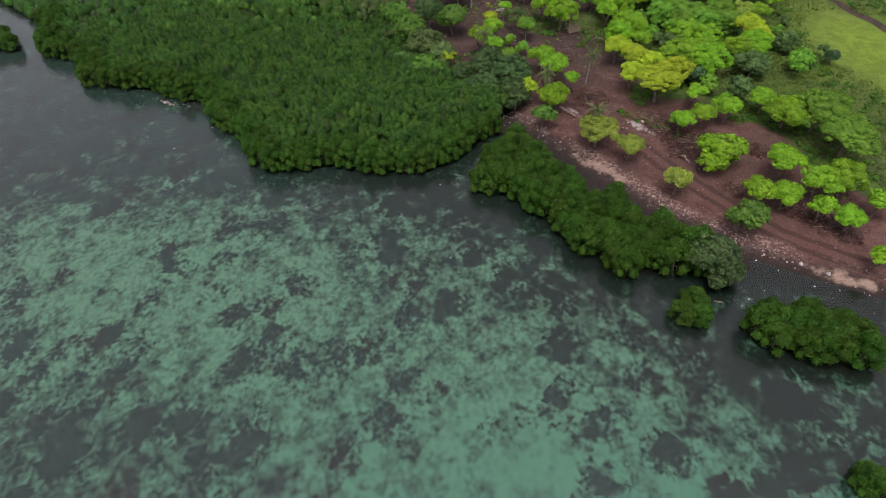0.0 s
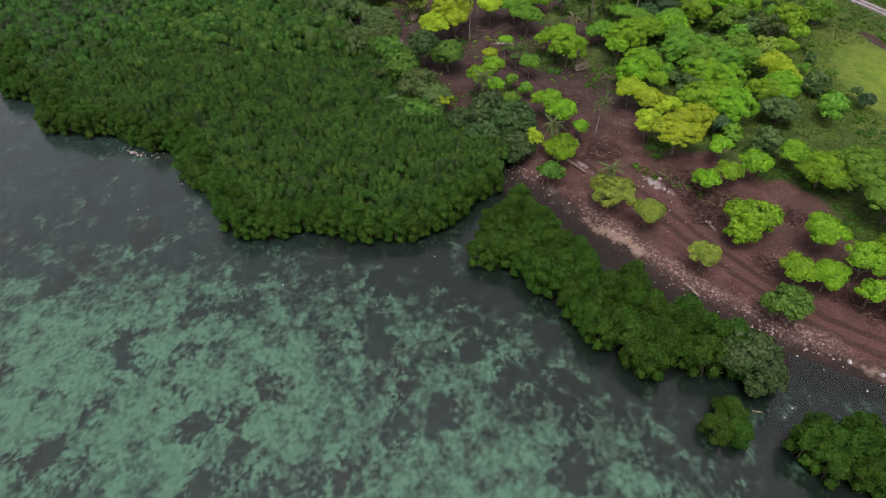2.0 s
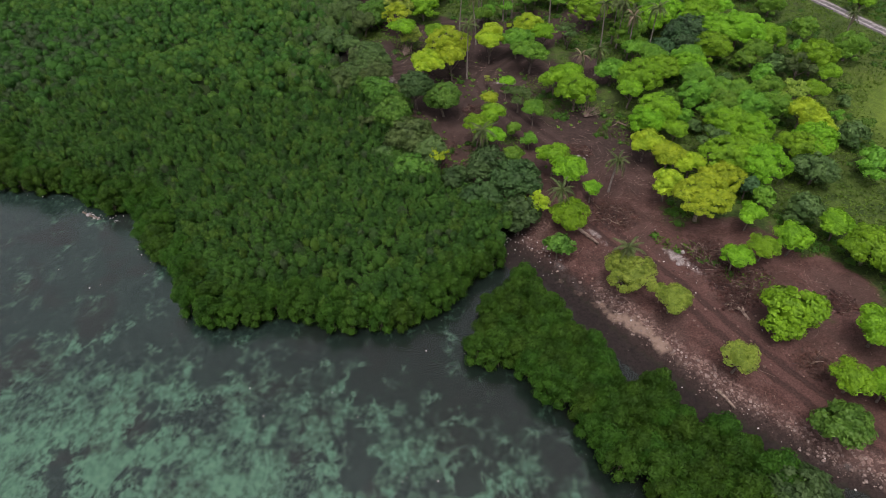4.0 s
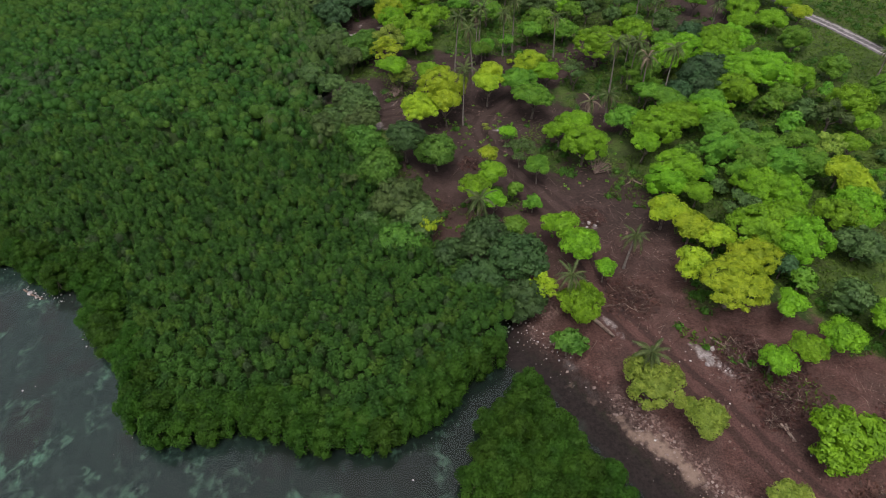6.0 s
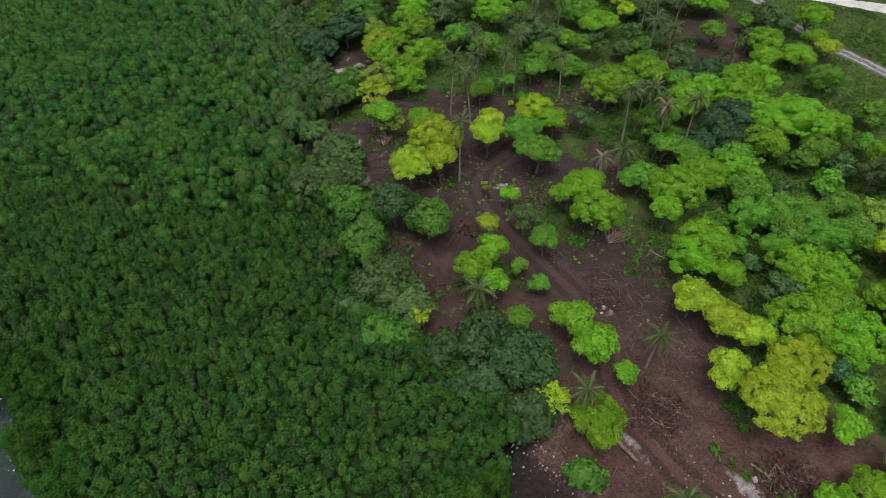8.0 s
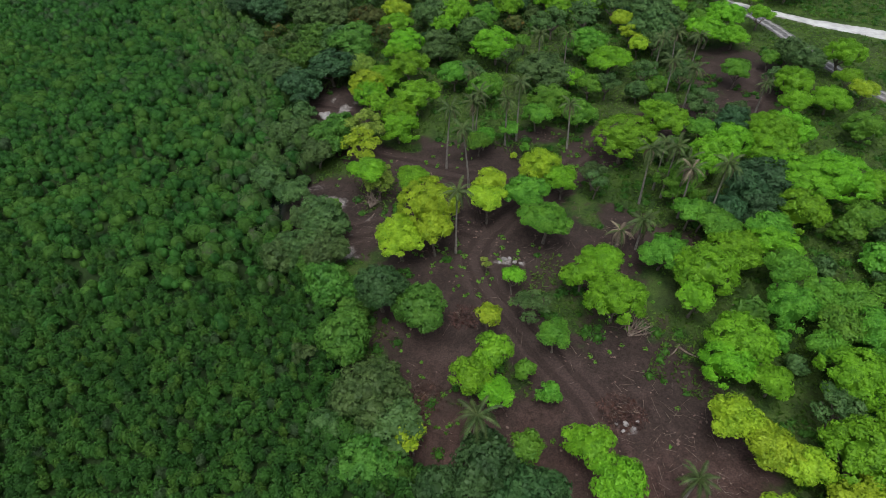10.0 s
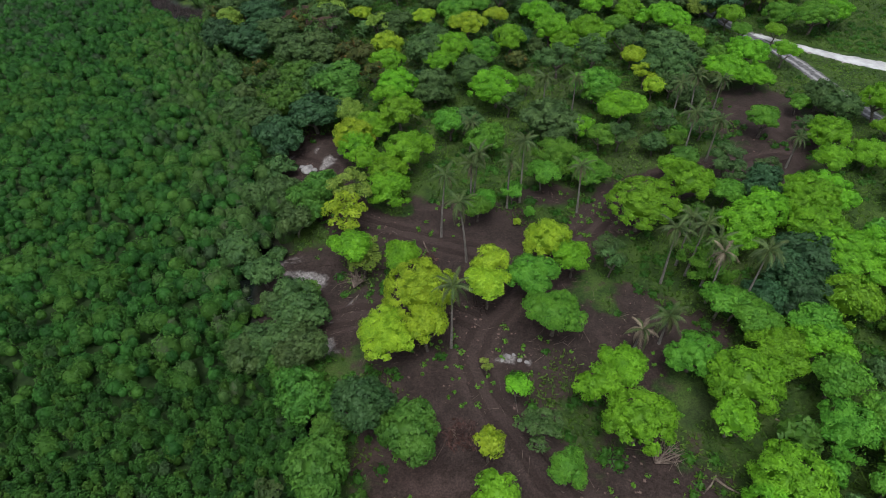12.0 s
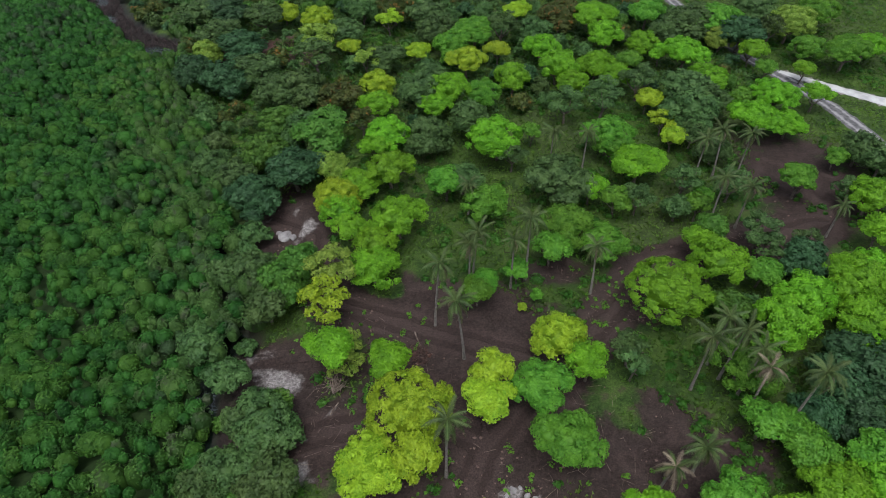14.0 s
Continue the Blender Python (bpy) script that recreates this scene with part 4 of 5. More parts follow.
tagged(new("mangrove_understory", raw_mesh("mangrove_understory", np.stack([hx, hy, hz], -1).reshape(-1, 3)[used], back.reshape(-1, 4), plain_material("twigs_leaves_shade_tint", (0.009, 0.019, 0.005), (0.019, 0.038, 0.009), 1.4, 0.9))),
       "inner foliage of the mangrove wood, shade put into its dark colour", "mangrove forest", kind="stuff")

# dead brown brush along the creek
made = []
for x, y in scatter(CREEK, 0.95, rng, 0.2):
    z0 = z_at(x, y)
    if z0 > 0.0 and rng.uniform() > 0.1:
        for _ in range(4):
            e = np.array([x, y, z0]) + rng.normal(size=3) * np.array([0.7, 0.7, 0.2]) + np.array([0, 0, rng.uniform(0.4, 1.3)])
            made.append(limb(rng, (x, y, z0 - 0.1), e, 0.045, 0.015, 0.15, 2, 3))
tagged(new("creek_brush", raw_mesh("creek_brush", *join(made), plain_material("dead_brush", (0.030, 0.021, 0.020), (0.085, 0.066, 0.062), 0.8, 0.95))), "dead dark-brown brush on the mud of a tidal creek", "brush", kind="stuff")

# ---- trees, one by one ----
# shade trees, broadleaf trees and palms
tree(28.4, 85.1, 3.79, "olive")
tree(32.8, 81.0, 2.5, "olive", "umbrella", 0.94)
tree(43.4, 87.4, 2.22, "lime", "umbrella", 0.94)
tree(52.1, 89.6, 2.72, "lime")
tree(47.8, 88.8, 2.24, "lime")
tree(48.4, 95.0, 2.04, "lime")
tree(46.2, 77.3, 3.93, "lime", "round")
tree(37.6, 71.5, 2.53, "olive", "umbrella", 0.94)
tree(55.1, 73.8, 2.99, "lime", "umbrella", 0.94)
tree(49.1, 68.0, 2.46, "lime", "umbrella", 0.94)
tree(52.2, 66.5, 2.51, "lime", "umbrella", 0.94)
tree(57.5, 68.0, 3.08, "lime", "umbrella", 0.94)
tree(62.0, 68.8, 3.36, "lime")
tree(55.9, 63.0, 2.05, "lime", "umbrella", 0.94)
tree(59.1, 61.1, 2.33, "lime", "umbrella", 0.94)
tree(45.1, 62.4, 2.95, "rich", "round")
tree(59.3, 91.8, 2.57, "lime")
tree(61.3, 87.0, 3.85, "lime")
tree(65.6, 85.3, 4.68, "green")
tree(66.9, 78.1, 4.93, "green")
tree(64.6, 63.7, 2.04, "lime", "umbrella", 0.94)
tree(59.4, 53.6, 1.66, "lime", "umbrella", 0.94)
tree(42.1, 97.7, 5.08, "yellow")
tree(38.6, 102.5, 2.81, "yellow")
tree(47.3, 103.3, 3.46, "yellow")
tree(49.2, 107.8, 4.14, "lime")
tree(44.0, 107.3, 2.49, "yellow")
tree(54.8, 105.1, 4.05, "lime")
tree(55.1, 110.6, 2.87, "lime")
tree(62.7, 110.1, 3.71, "lime")
tree(38.3, 112.9, 2.92, "yellow")
tree(41.1, 109.5, 2.84, "yellow")
tree(44.9, 117.5, 2.39, "lime")
tree(43.4, 123.1, 3.94, "lime")
tree(41.1, 120.6, 3.21, "lime")
tree(43.2, 133.6, 4.26, "lime")
tree(40.2, 129.6, 2.97, "lime")
tree(39.0, 138.2, 3.37, "green")
tree(48.4, 137.5, 3.64, "lime")
tree(54.4, 138.6, 3.67, "lime")
tree(53.5, 133.5, 3.07, "green")
tree(51.8, 128.2, 3.41, "green")
tree(56.1, 128.8, 2.97, "green")
tree(59.2, 128.0, 2.86, "green")
tree(55.6, 124.0, 3.03, "green")
tree(60.1, 123.4, 3.46, "green")
tree(53.7, 117.6, 3.78, "lime")
tree(53.1, 121.8, 2.56, "green")
tree(57.7, 115.7, 3.42, "lime")
tree(49.9, 113.4, 2.94, "brush", "loose")
tree(55.0, 113.9, 1.78, "dark", "round")
tree(65.5, 128.5, 2.88, "green")
tree(64.2, 122.8, 3.45, "green")
tree(68.7, 126.3, 2.92, "olive", "loose")
tree(67.5, 119.8, 3.10, "yellow")
tree(68.8, 116.7, 3.29, "yellow")
tree(65.3, 111.7, 3.92, "lime")
tree(73.5, 127.3, 2.59, "lime")
tree(79.0, 133.3, 2.53, "lime")
tree(79.0, 138.3, 4.43, "lime")
tree(74.5, 135.6, 3.13, "grey", "loose")
tree(75.0, 148.9, 3.23, "lime")
tree(68.9, 150.9, 4.90, "lime")
tree(63.2, 150.8, 5.19, "lime")
tree(68.4, 164.9, 4.22, "lime")
tree(73.7, 173.0, 3.00, "lime")
tree(76.9, 180.4, 3.87, "lime")
tree(81.3, 174.7, 3.40, "lime")
tree(88.1, 181.3, 2.65, "lime")
tree(88.8, 177.0, 2.59, "yellow")
tree(82.5, 165.7, 3.24, "green")
tree(84.3, 153.3, 2.80, "green", "round")
tree(69.2, 143.1, 2.89, "green")
tree(66.2, 141.2, 2.48, "green", "round")
tree(61.3, 145.1, 3.84, "lime")
tree(54.6, 141.1, 3.13, "green")
tree(58.5, 151.3, 5.04, "dark", "round")
tree(61.5, 149.5, 3.13, "dark", "round")
tree(57.4, 162.0, 4.15, "lime")
tree(46.1, 153.2, 3.92, "green")
tree(45.2, 145.7, 2.83, "green")
tree(48.2, 142.5, 2.97, "green")
tree(40.0, 163.2, 5.15, "lime")
tree(48.8, 168.9, 4.42, "lime")
tree(61.5, 169.6, 3.07, "dark", "round")
tree(57.4, 174.5, 3.27, "brush", "loose")
tree(52.4, 183.5, 2.17, "green")
tree(68.4, 185.4, 2.95, "green")
tree(33.8, 156.1, 2.71, "brush", "loose")
tree(7.7, 148.6, 4.78, "yellow", "umbrella", 1.08)
tree(8.2, 143.5, 2.90, "yellow", "umbrella", 1.34)
tree(3.4, 142.9, 3.71, "yellow", "umbrella", 1.34)
tree(-2.5, 171.9, 3.78, "olive", "loose")
tree(-1.6, 157.9, 2.96, "lime", "umbrella", 1.35)
tree(-0.1, 159.6, 2.43, "olive", "loose")
tree(-2.8, 187.2, 3.60, "yellow")
tree(27.1, 134.4, 2.84, "lime", "umbrella", 1.11)
tree(30.4, 137.0, 2.80, "lime", "umbrella", 1.10)
tree(30.1, 129.6, 3.79, "lime", "umbrella", 1.12)
tree(18.1, 135.2, 1.66, "lime", "umbrella", 1.22)
tree(14.1, 128.4, 1.92, "yellow", "umbrella", 1.28)
tree(19.7, 129.9, 2.89, "grey", "loose")
tree(21.8, 125.3, 2.22, "green", "umbrella", 1.23)
tree(14.1, 122.8, 2.66, "lime", "umbrella", 1.32)
tree(11.2, 119.8, 2.67, "lime", "umbrella", 1.32)
tree(13.9, 118.0, 2.25, "lime", "umbrella", 1.23)
tree(17.7, 121.7, 1.51, "green", "round", 1.04)
tree(20.1, 118.5, 1.48, "green", "round", 1.03)
tree(16.2, 111.2, 2.08, "green", "umbrella", 1.26)
tree(22.8, 110.9, 2.93, "lime")
tree(24.7, 107.3, 3.07, "lime")
tree(27.4, 103.5, 1.68, "lime")
tree(23.0, 97.9, 3.24, "lime")
tree(18.4, 100.6, 2.54, "yellow", "loose")
tree(20.3, 92.0, 1.96, "rich", "round")
tree(5.9, 130.5, 3.70, "rich", "round", 1.25)
tree(0.8, 133.7, 3.80, "sea", "round", 1.50)
tree(-3.6, 127.4, 3.80, "rich", "round", 1.10)
tree(-6.2, 136.7, 3.60, "rich", "round")
tree(-0.3, 119.1, 4.30, "grey", "round")
tree(-5.2, 116.3, 2.44, "brush", "round")
tree(12.0, 109.6, 4.21, "sea", "round")
tree(16.1, 105.5, 4.42, "sea", "round")
tree(10.7, 103.7, 3.50, "sea", "round")
tree(16.2, 99.2, 3.13, "sea", "round")
tree(4.5, 113.4, 2.15, "yellow", "loose")
tree(-0.3, 111.6, 3.51, "rich", "round")
tree(6.6, 108.2, 3.02, "sea", "round")
tree(51.0, 102.1, 1.96, "dark", "round")
tree(52.1, 105.8, 2.26, "dark", "round")
tree(56.3, 95.5, 2.85, "brush", "round")
tree(62.7, 104.7, 3.35, "brush", "round")
tree(52.5, 99.8, 1.78, "green", "round")
tree(-8.2, 149.6, 3.88, "brush", "round")
tree(-11.7, 144.7, 3.50, "brush", "round")
tree(-6.6, 143.5, 3.24, "grey", "round")
tree(-3.1, 132.7, 2.09, "rich", "round")
tree(-8.4, 125.4, 2.06, "grey", "loose")
tree(2.7, 115.2, 3.17, "brush", "round")
tree(-0.3, 114.8, 2.43, "brush", "round")
tree(-9.1, 141.6, 2.28, "rich", "round")
tree(-13.4, 173.2, 3.49, "brush", "round")
tree(-10.7, 166.5, 3.13, "grey", "round")
tree(-18.3, 161.8, 2.92, "brush", "round")
tree(-17.2, 173.3, 2.94, "brush", "round")
tree(-9.2, 170.7, 3.64, "rich", "round")
tree(-7.3, 174.4, 3.53, "rich", "round")
tree(-13.7, 156.2, 2.90, "brush", "round")
tree(-7.7, 152.0, 2.41, "rich", "round")
tree(-10.7, 150.2, 2.85, "brush", "round")
tree(-14.0, 143.4, 2.81, "grey", "round")
tree(-7.9, 142.4, 2.78, "grey", "round")
tree(-7.8, 146.6, 2.40, "brush", "round")
tree(-16.6, 166.0, 2.19, "brush", "round")
tree(-10.3, 194.5, 5.02, "dark", "round")
tree(-15.9, 200.4, 4.39, "rich", "round")
tree(-19.7, 195.1, 3.86, "brush", "round")
tree(-24.8, 198.9, 3.60, "brush", "round")
tree(-15.9, 189.3, 4.22, "dark", "round")
tree(-6.6, 204.3, 5.38, "rich", "round")
tree(-14.3, 209.2, 4.26, "rich", "round")
tree(-4.6, 216.1, 4.26, "rust", "round")
tree(-34.5, 229.1, 4.80, "dark", "round")
tree(-27.7, 226.3, 4.72, "dark", "round")
tree(-26.8, 240.4, 5.12, "dark", "round")
tree(-22.4, 228.6, 5.13, "brush", "round")
tree(-16.6, 219.5, 4.86, "brush", "round")
tree(-11.3, 220.0, 4.88, "grey", "round")
tree(-35.0, 240.5, 3.60, "olive", "round")
tree(-33.0, 246.8, 5.04, "brush", "round")
tree(-10.0, 231.0, 4.97, "grey", "loose")
tree(-20.1, 257.6, 3.49, "yellow")
tree(-11.4, 251.2, 4.02, "yellow")
tree(-10.1, 238.3, 4.82, "olive", "loose")
tree(-3.7, 238.6, 2.56, "yellow")
tree(0.2, 230.9, 3.27, "olive", "loose")
tree(2.2, 220.5, 3.61, "yellow")
tree(2.7, 214.0, 3.68, "lime")
tree(5.1, 203.1, 3.90, "lime")
tree(2.7, 200.0, 2.86, "lime")
tree(5.2, 192.8, 4.33, "lime")
tree(0.7, 190.8, 3.40, "lime")
tree(-4.7, 196.2, 3.35, "olive")
tree(-2.4, 184.4, 3.48, "lime")
tree(-0.3, 179.7, 2.94, "lime")
tree(6.5, 180.8, 4.51, "lime")
tree(3.3, 176.7, 3.59, "lime")
tree(3.0, 172.3, 3.54, "lime")
tree(-3.0, 165.8, 3.71, "yellow", "loose")
tree(-0.1, 156.7, 2.53, "olive", "loose")
tree(5.3, 156.0, 2.72, "lime", "umbrella", 1.32)
tree(-9.8, 205.8, 4.46, "brush", "round")
tree(-0.0, 208.4, 3.03, "rust", "loose")
tree(10.9, 217.4, 4.52, "brush", "round")
tree(-5.2, 244.0, 4.99, "brush", "round")
tree(-24.1, 254.5, 5.25, "brush", "round")
tree(-34.0, 258.6, 5.35, "dark", "round")
tree(-40.5, 257.7, 5.32, "brush", "round")
tree(-2.0, 256.5, 4.67, "brush", "round")
tree(6.0, 255.6, 4.66, "rust", "round")
tree(13.9, 250.6, 5.19, "brush", "round")
tree(3.7, 231.8, 3.87, "brush", "round")
tree(11.0, 234.0, 2.73, "yellow")
tree(20.5, 228.5, 4.14, "yellow")
tree(27.4, 233.1, 2.96, "yellow")
tree(16.3, 217.1, 4.38, "lime")
tree(13.4, 212.9, 3.45, "lime")
tree(22.9, 216.1, 3.43, "green")
tree(28.6, 220.4, 4.06, "lime")
tree(23.3, 199.6, 4.57, "lime")
tree(11.9, 202.6, 4.10, "brush", "round")
tree(19.2, 207.2, 4.24, "brush", "round")
tree(14.0, 189.2, 2.92, "green")
tree(19.6, 183.5, 3.81, "green")
tree(12.8, 224.5, 3.39, "brush", "round")
tree(34.6, 253.7, 3.58, "yellow")
tree(4.7, 249.4, 3.36, "yellow", "loose")
tree(23.3, 240.7, 5.15, "green")
tree(18.1, 236.2, 4.22, "green", "round")
tree(14.8, 243.1, 4.38, "brush", "round")
tree(29.6, 241.6, 4.34, "brush", "loose")
tree(35.8, 241.0, 4.35, "brush", "round")
tree(43.3, 247.5, 5.13, "rust", "round")
tree(50.1, 244.6, 5.65, "lime")
tree(50.8, 236.6, 4.47, "lime")
tree(63.3, 247.6, 4.50, "green")
tree(58.6, 233.3, 3.47, "lime")
tree(60.7, 229.2, 2.69, "lime")
tree(64.6, 226.7, 4.80, "lime")
tree(75.4, 234.2, 3.26, "olive")
tree(65.3, 216.4, 4.31, "lime")
tree(60.0, 217.5, 2.51, "olive", "loose")
tree(52.5, 211.2, 2.71, "yellow")
tree(53.2, 204.3, 2.70, "yellow", "loose")
tree(53.4, 199.4, 2.32, "yellow")
tree(40.4, 218.6, 3.28, "lime")
tree(36.7, 233.2, 3.92, "lime")
tree(38.1, 224.3, 4.16, "lime")
tree(46.3, 225.1, 4.08, "lime")
tree(49.1, 221.2, 3.56, "lime")
tree(43.8, 210.4, 4.34, "brush", "loose")
tree(36.9, 209.4, 3.90, "brush", "loose")
tree(52.5, 216.8, 3.79, "brush", "loose")
tree(58.2, 204.7, 4.80, "brush", "round")
tree(62.7, 208.8, 4.33, "brush", "round")
tree(65.0, 238.0, 4.30, "brush", "round")
tree(70.7, 240.7, 5.59, "brush", "round")
tree(52.9, 225.8, 2.86, "green")
tree(42.0, 199.4, 4.40, "green")
tree(44.9, 191.4, 4.51, "lime")
tree(42.5, 197.0, 3.32, "green")
tree(36.1, 186.3, 2.70, "lime")
tree(39.3, 183.4, 2.65, "green")
tree(51.1, 181.3, 1.94, "green")
tree(30.5, 178.2, 3.74, "green")
tree(35.3, 174.4, 3.40, "green")
tree(27.6, 173.7, 2.74, "green")
tree(29.6, 202.8, 1.97, "green")
tree(78.9, 227.2, 3.01, "lime")
tree(79.6, 221.6, 2.36, "green")
tree(86.3, 219.8, 2.56, "lime")
tree(75.0, 208.8, 4.72, "lime")
tree(83.4, 209.6, 3.01, "lime")
tree(69.0, 202.6, 4.52, "lime")
tree(74.6, 201.7, 3.35, "lime")
tree(70.6, 211.4, 2.64, "green", "round")
tree(78.1, 191.9, 2.13, "green")
tree(79.7, 182.9, 2.33, "green")
tree(79.4, 234.5, 5.41, "dark", "round")
tree(76.5, 240.5, 5.55, "green")
tree(91.7, 237.6, 4.89, "olive")
tree(101.3, 243.6, 4.44, "green")
tree(90.9, 228.6, 3.51, "green")
tree(96.6, 223.8, 4.86, "green")
tree(103.1, 227.4, 4.07, "lime")
tree(86.5, 235.8, 3.66, "grey", "loose")
tree(88.2, 245.8, 5.13, "brush", "round")
tree(82.2, 192.7, 3.72, "brush", "round")
tree(84.2, 189.5, 3.64, "brush", "round")
tree(74.8, 182.8, 2.58, "brush", "loose")
tree(58.8, 195.3, 3.30, "brush", "round")
tree(50.8, 186.8, 3.07, "brush", "loose")
tree(48.3, 174.6, 1.99, "lime")
tree(48.0, 161.8, 2.99, "rich", "round")
tree(60.5, 167.8, 3.41, "dark", "round")
tree(53.2, 158.4, 4.16, "lime")
tree(65.4, 163.8, 4.67, "lime")
tree(63.1, 156.5, 4.36, "lime")
tree(55.9, 149.9, 4.10, "dark", "round")
tree(51.2, 146.4, 3.36, "dark", "round")
tree(56.4, 145.9, 3.64, "dark", "round")
tree(46.9, 145.2, 2.74, "green")
tree(50.2, 138.6, 2.76, "lime")
tree(54.7, 167.4, 2.62, "green")
tree(52.2, 168.2, 2.27, "brush", "loose")
tree(57.0, 171.6, 2.72, "brush", "loose")
tree(63.7, 172.7, 2.37, "brush", "loose")
tree(56.6, 199.2, 2.89, "brush", "loose")
tree(24.0, 144.6, 3.69, "green", "umbrella", 1.34)
tree(25.6, 157.8, 3.41, "yellow", "umbrella", 1.08)
tree(28.4, 154.3, 2.66, "lime", "umbrella", 1.09)
tree(22.2, 151.3, 3.37, "green", "umbrella", 1.30)
tree(17.0, 153.3, 2.83, "yellow", "umbrella", 1.34)
tree(16.3, 149.6, 2.83, "yellow", "umbrella", 1.34)
tree(33.6, 153.9, 2.17, "brush", "loose")
tree(-6.6, 202.1, 2.91, "brush", "round")
tree(16.7, 167.0, 2.44, "green")
tree(22.4, 170.1, 1.90, "green")
tree(15.1, 139.4, 1.09, "olive", "loose")
tree(22.6, 165.6, 0.63, "yellow", "round")
tree(24.7, 167.1, 0.98, "green", "round")
tree(17.7, 168.7, 2.26, "green")
tree(37.4, 56.0, 3.82, "sea", "round")
tree(38.6, 53.5, 2.85, "sea", "round")
palm(31.6, 105.9, 6.0, 2.8, 0.6, 4)
palm(11.3, 112.8, 8.5, 3.2, 0.8, 1)
palm(21.7, 99.4, 6.5, 2.8, 0.8, 3)
palm(28.4, 87.6, 6.0, 2.8, 0.8, 1)
palm(15.9, 169.7, 9.0, 3.0, 0.1, 4)
palm(43.7, 155.6, 9.0, 3.0, 0.0, 1)
palm(45.5, 151.1, 9.0, 3.0, 0.0, 3)
palm(13.3, 158.2, 11.5, 3.2, 1.1, 4)
palm(11.8, 164.0, 11.5, 3.0, 0.8, 3)
palm(17.0, 170.6, 10.0, 3.0, 0.6, 2)
palm(21.6, 169.8, 9.0, 2.6, 0.0, 3)
palm(23.8, 171.1, 11.5, 3.2, 0.0, 1)
palm(31.9, 168.4, 8.5, 2.8, 0.6, 4)
palm(31.2, 193.7, 9.0, 3.0, 0.0, 1)
palm(36.5, 193.2, 9.0, 3.0, 0.0, 1)
palm(54.0, 189.8, 9.0, 3.0, 0.0, 3)
palm(57.3, 191.9, 9.0, 3.0, 0.8, 3)
palm(62.4, 192.1, 8.0, 3.0, 0.0, 3)
palm(52.7, 179.7, 9.5, 3.2, 0.1, 4)
palm(56.7, 179.1, 8.0, 3.0, 0.0, 3)
palm(40.0, 152.0, 10.5, 3.2, 0.5, 3)
palm(44.3, 153.0, 10.0, 3.0, 0.5, 3)
palm(48.6, 146.2, 11.5, 3.4, 0.0, 1)
palm(37.1, 142.4, 5.5, 3.2, 0.0, 3)
palm(11.5, 144.1, 11.0, 3.0, 0.5, 1)
palm(69.2, 176.3, 6.0, 2.4, 0.0, 3)
palm(17.2, 185.6, 6.0, 2.6, 0.0, 3)
palm(45.2, 148.8, 9.0, 2.8, 0.4, 8, "dry")
palm(33.4, 140.6, 5.5, 2.8, 0.4, 8, "dry")
tree(88.6, 143.4, 3.49, "green")
tree(104.2, 166.0, 3.24, "lime")
tree(90.4, 187.9, 4.30, "lime", "umbrella", 1.15)
tree(80.6, 108.4, 1.44, "dark", "round")
palm(94.6, 154.2, 5.0, 2.6, 0.3, 4)
tree(31.4, 188.3, 5.02, "brush", "round")
tree(16.8, 190.7, 3.49, "brush", "round")
tree(60.0, 211.9, 5.56, "brush", "round")
tree(57.6, 185.2, 3.12, "brush", "loose")
tree(51.7, 177.1, 2.42, "rich", "round")
tree(25.3, 196.0, 2.76, "brush", "loose")
tree(42.5, 183.4, 2.86, "brush", "loose")
tree(48.2, 181.6, 2.50, "brush", "round")

# woodland behind: fills the ground between the larger trees
planted = [(o.location.x, o.location.y, o.children[0].scale[0]) for o in scene.objects if o.name.split(".")[0] in ("shade_tree", "broadleaf_tree")]
WOOD = [(-62, 262), (-38, 230), (-30, 203), (-24, 193), (-10, 196), (0, 205), (20, 215), (45, 215), (62, 205), (78, 222), (76, 300), (-85, 300)]
GROVE = [(40, 118), (62, 100), (80, 104), (84, 140), (70, 168), (48, 166), (42, 148)]
pick = random.Random(5)
woods = {}
BELT = [(14, 104), (4, 120), (-1, 127), (-4, 140), (-9, 147), (-11, 155), (-12, 160), (-15, 171), (-13, 178), (-15, 190), (-22, 200), (-28, 213), (-34, 232), (-38, 246)] + INLAND_EDGE[2:22][::-1]
for area, gap, tones in ((BELT, 3.2, ("brush", "brush", "rich", "grey")), (BELT, 2.3, ("brush", "rich", "brush")), (WOOD, 4.4, ("brush", "brush", "rich", "dark", "grey", "rust", "rich")), (GROVE, 4.2, ("green", "rich", "brush", "green"))):
    for x, y in scatter(area, gap, rng):
        r = pick.uniform(1.5, 2.9) if gap > 3 else pick.uniform(0.9, 1.4)
        if all((x - a) ** 2 + (y - b) ** 2 > (0.72 * (c + r)) ** 2 for a, b, c in planted) and reach(ROAD, x, y)[0] > r + 2.5 and bare_near(x, y) < 0.75 and depth_in(CREEK, x, y) < -0.5 * r:
            planted.append((x, y, r))
            size, high, _, _, (v, f) = pick.choice([k for k in STYLE[pick.choice(("round", "round", "loose"))] if k[0] < 2])
            turn = Matrix.Rotation(pick.uniform(0, 6.28), 3, "Z")
            woods.setdefault(pick.choice(tones), []).append((v @ np.array(turn).T * r + np.array([x, y, z_at(x, y) + 0.85 * r]), f))
for tone, made in woods.items():
    tagged(new("woodland", raw_mesh("woodland", *join(made), LEAF[tone])), "crowded low trees and scrub behind the grove", "woodland", kind="stuff")


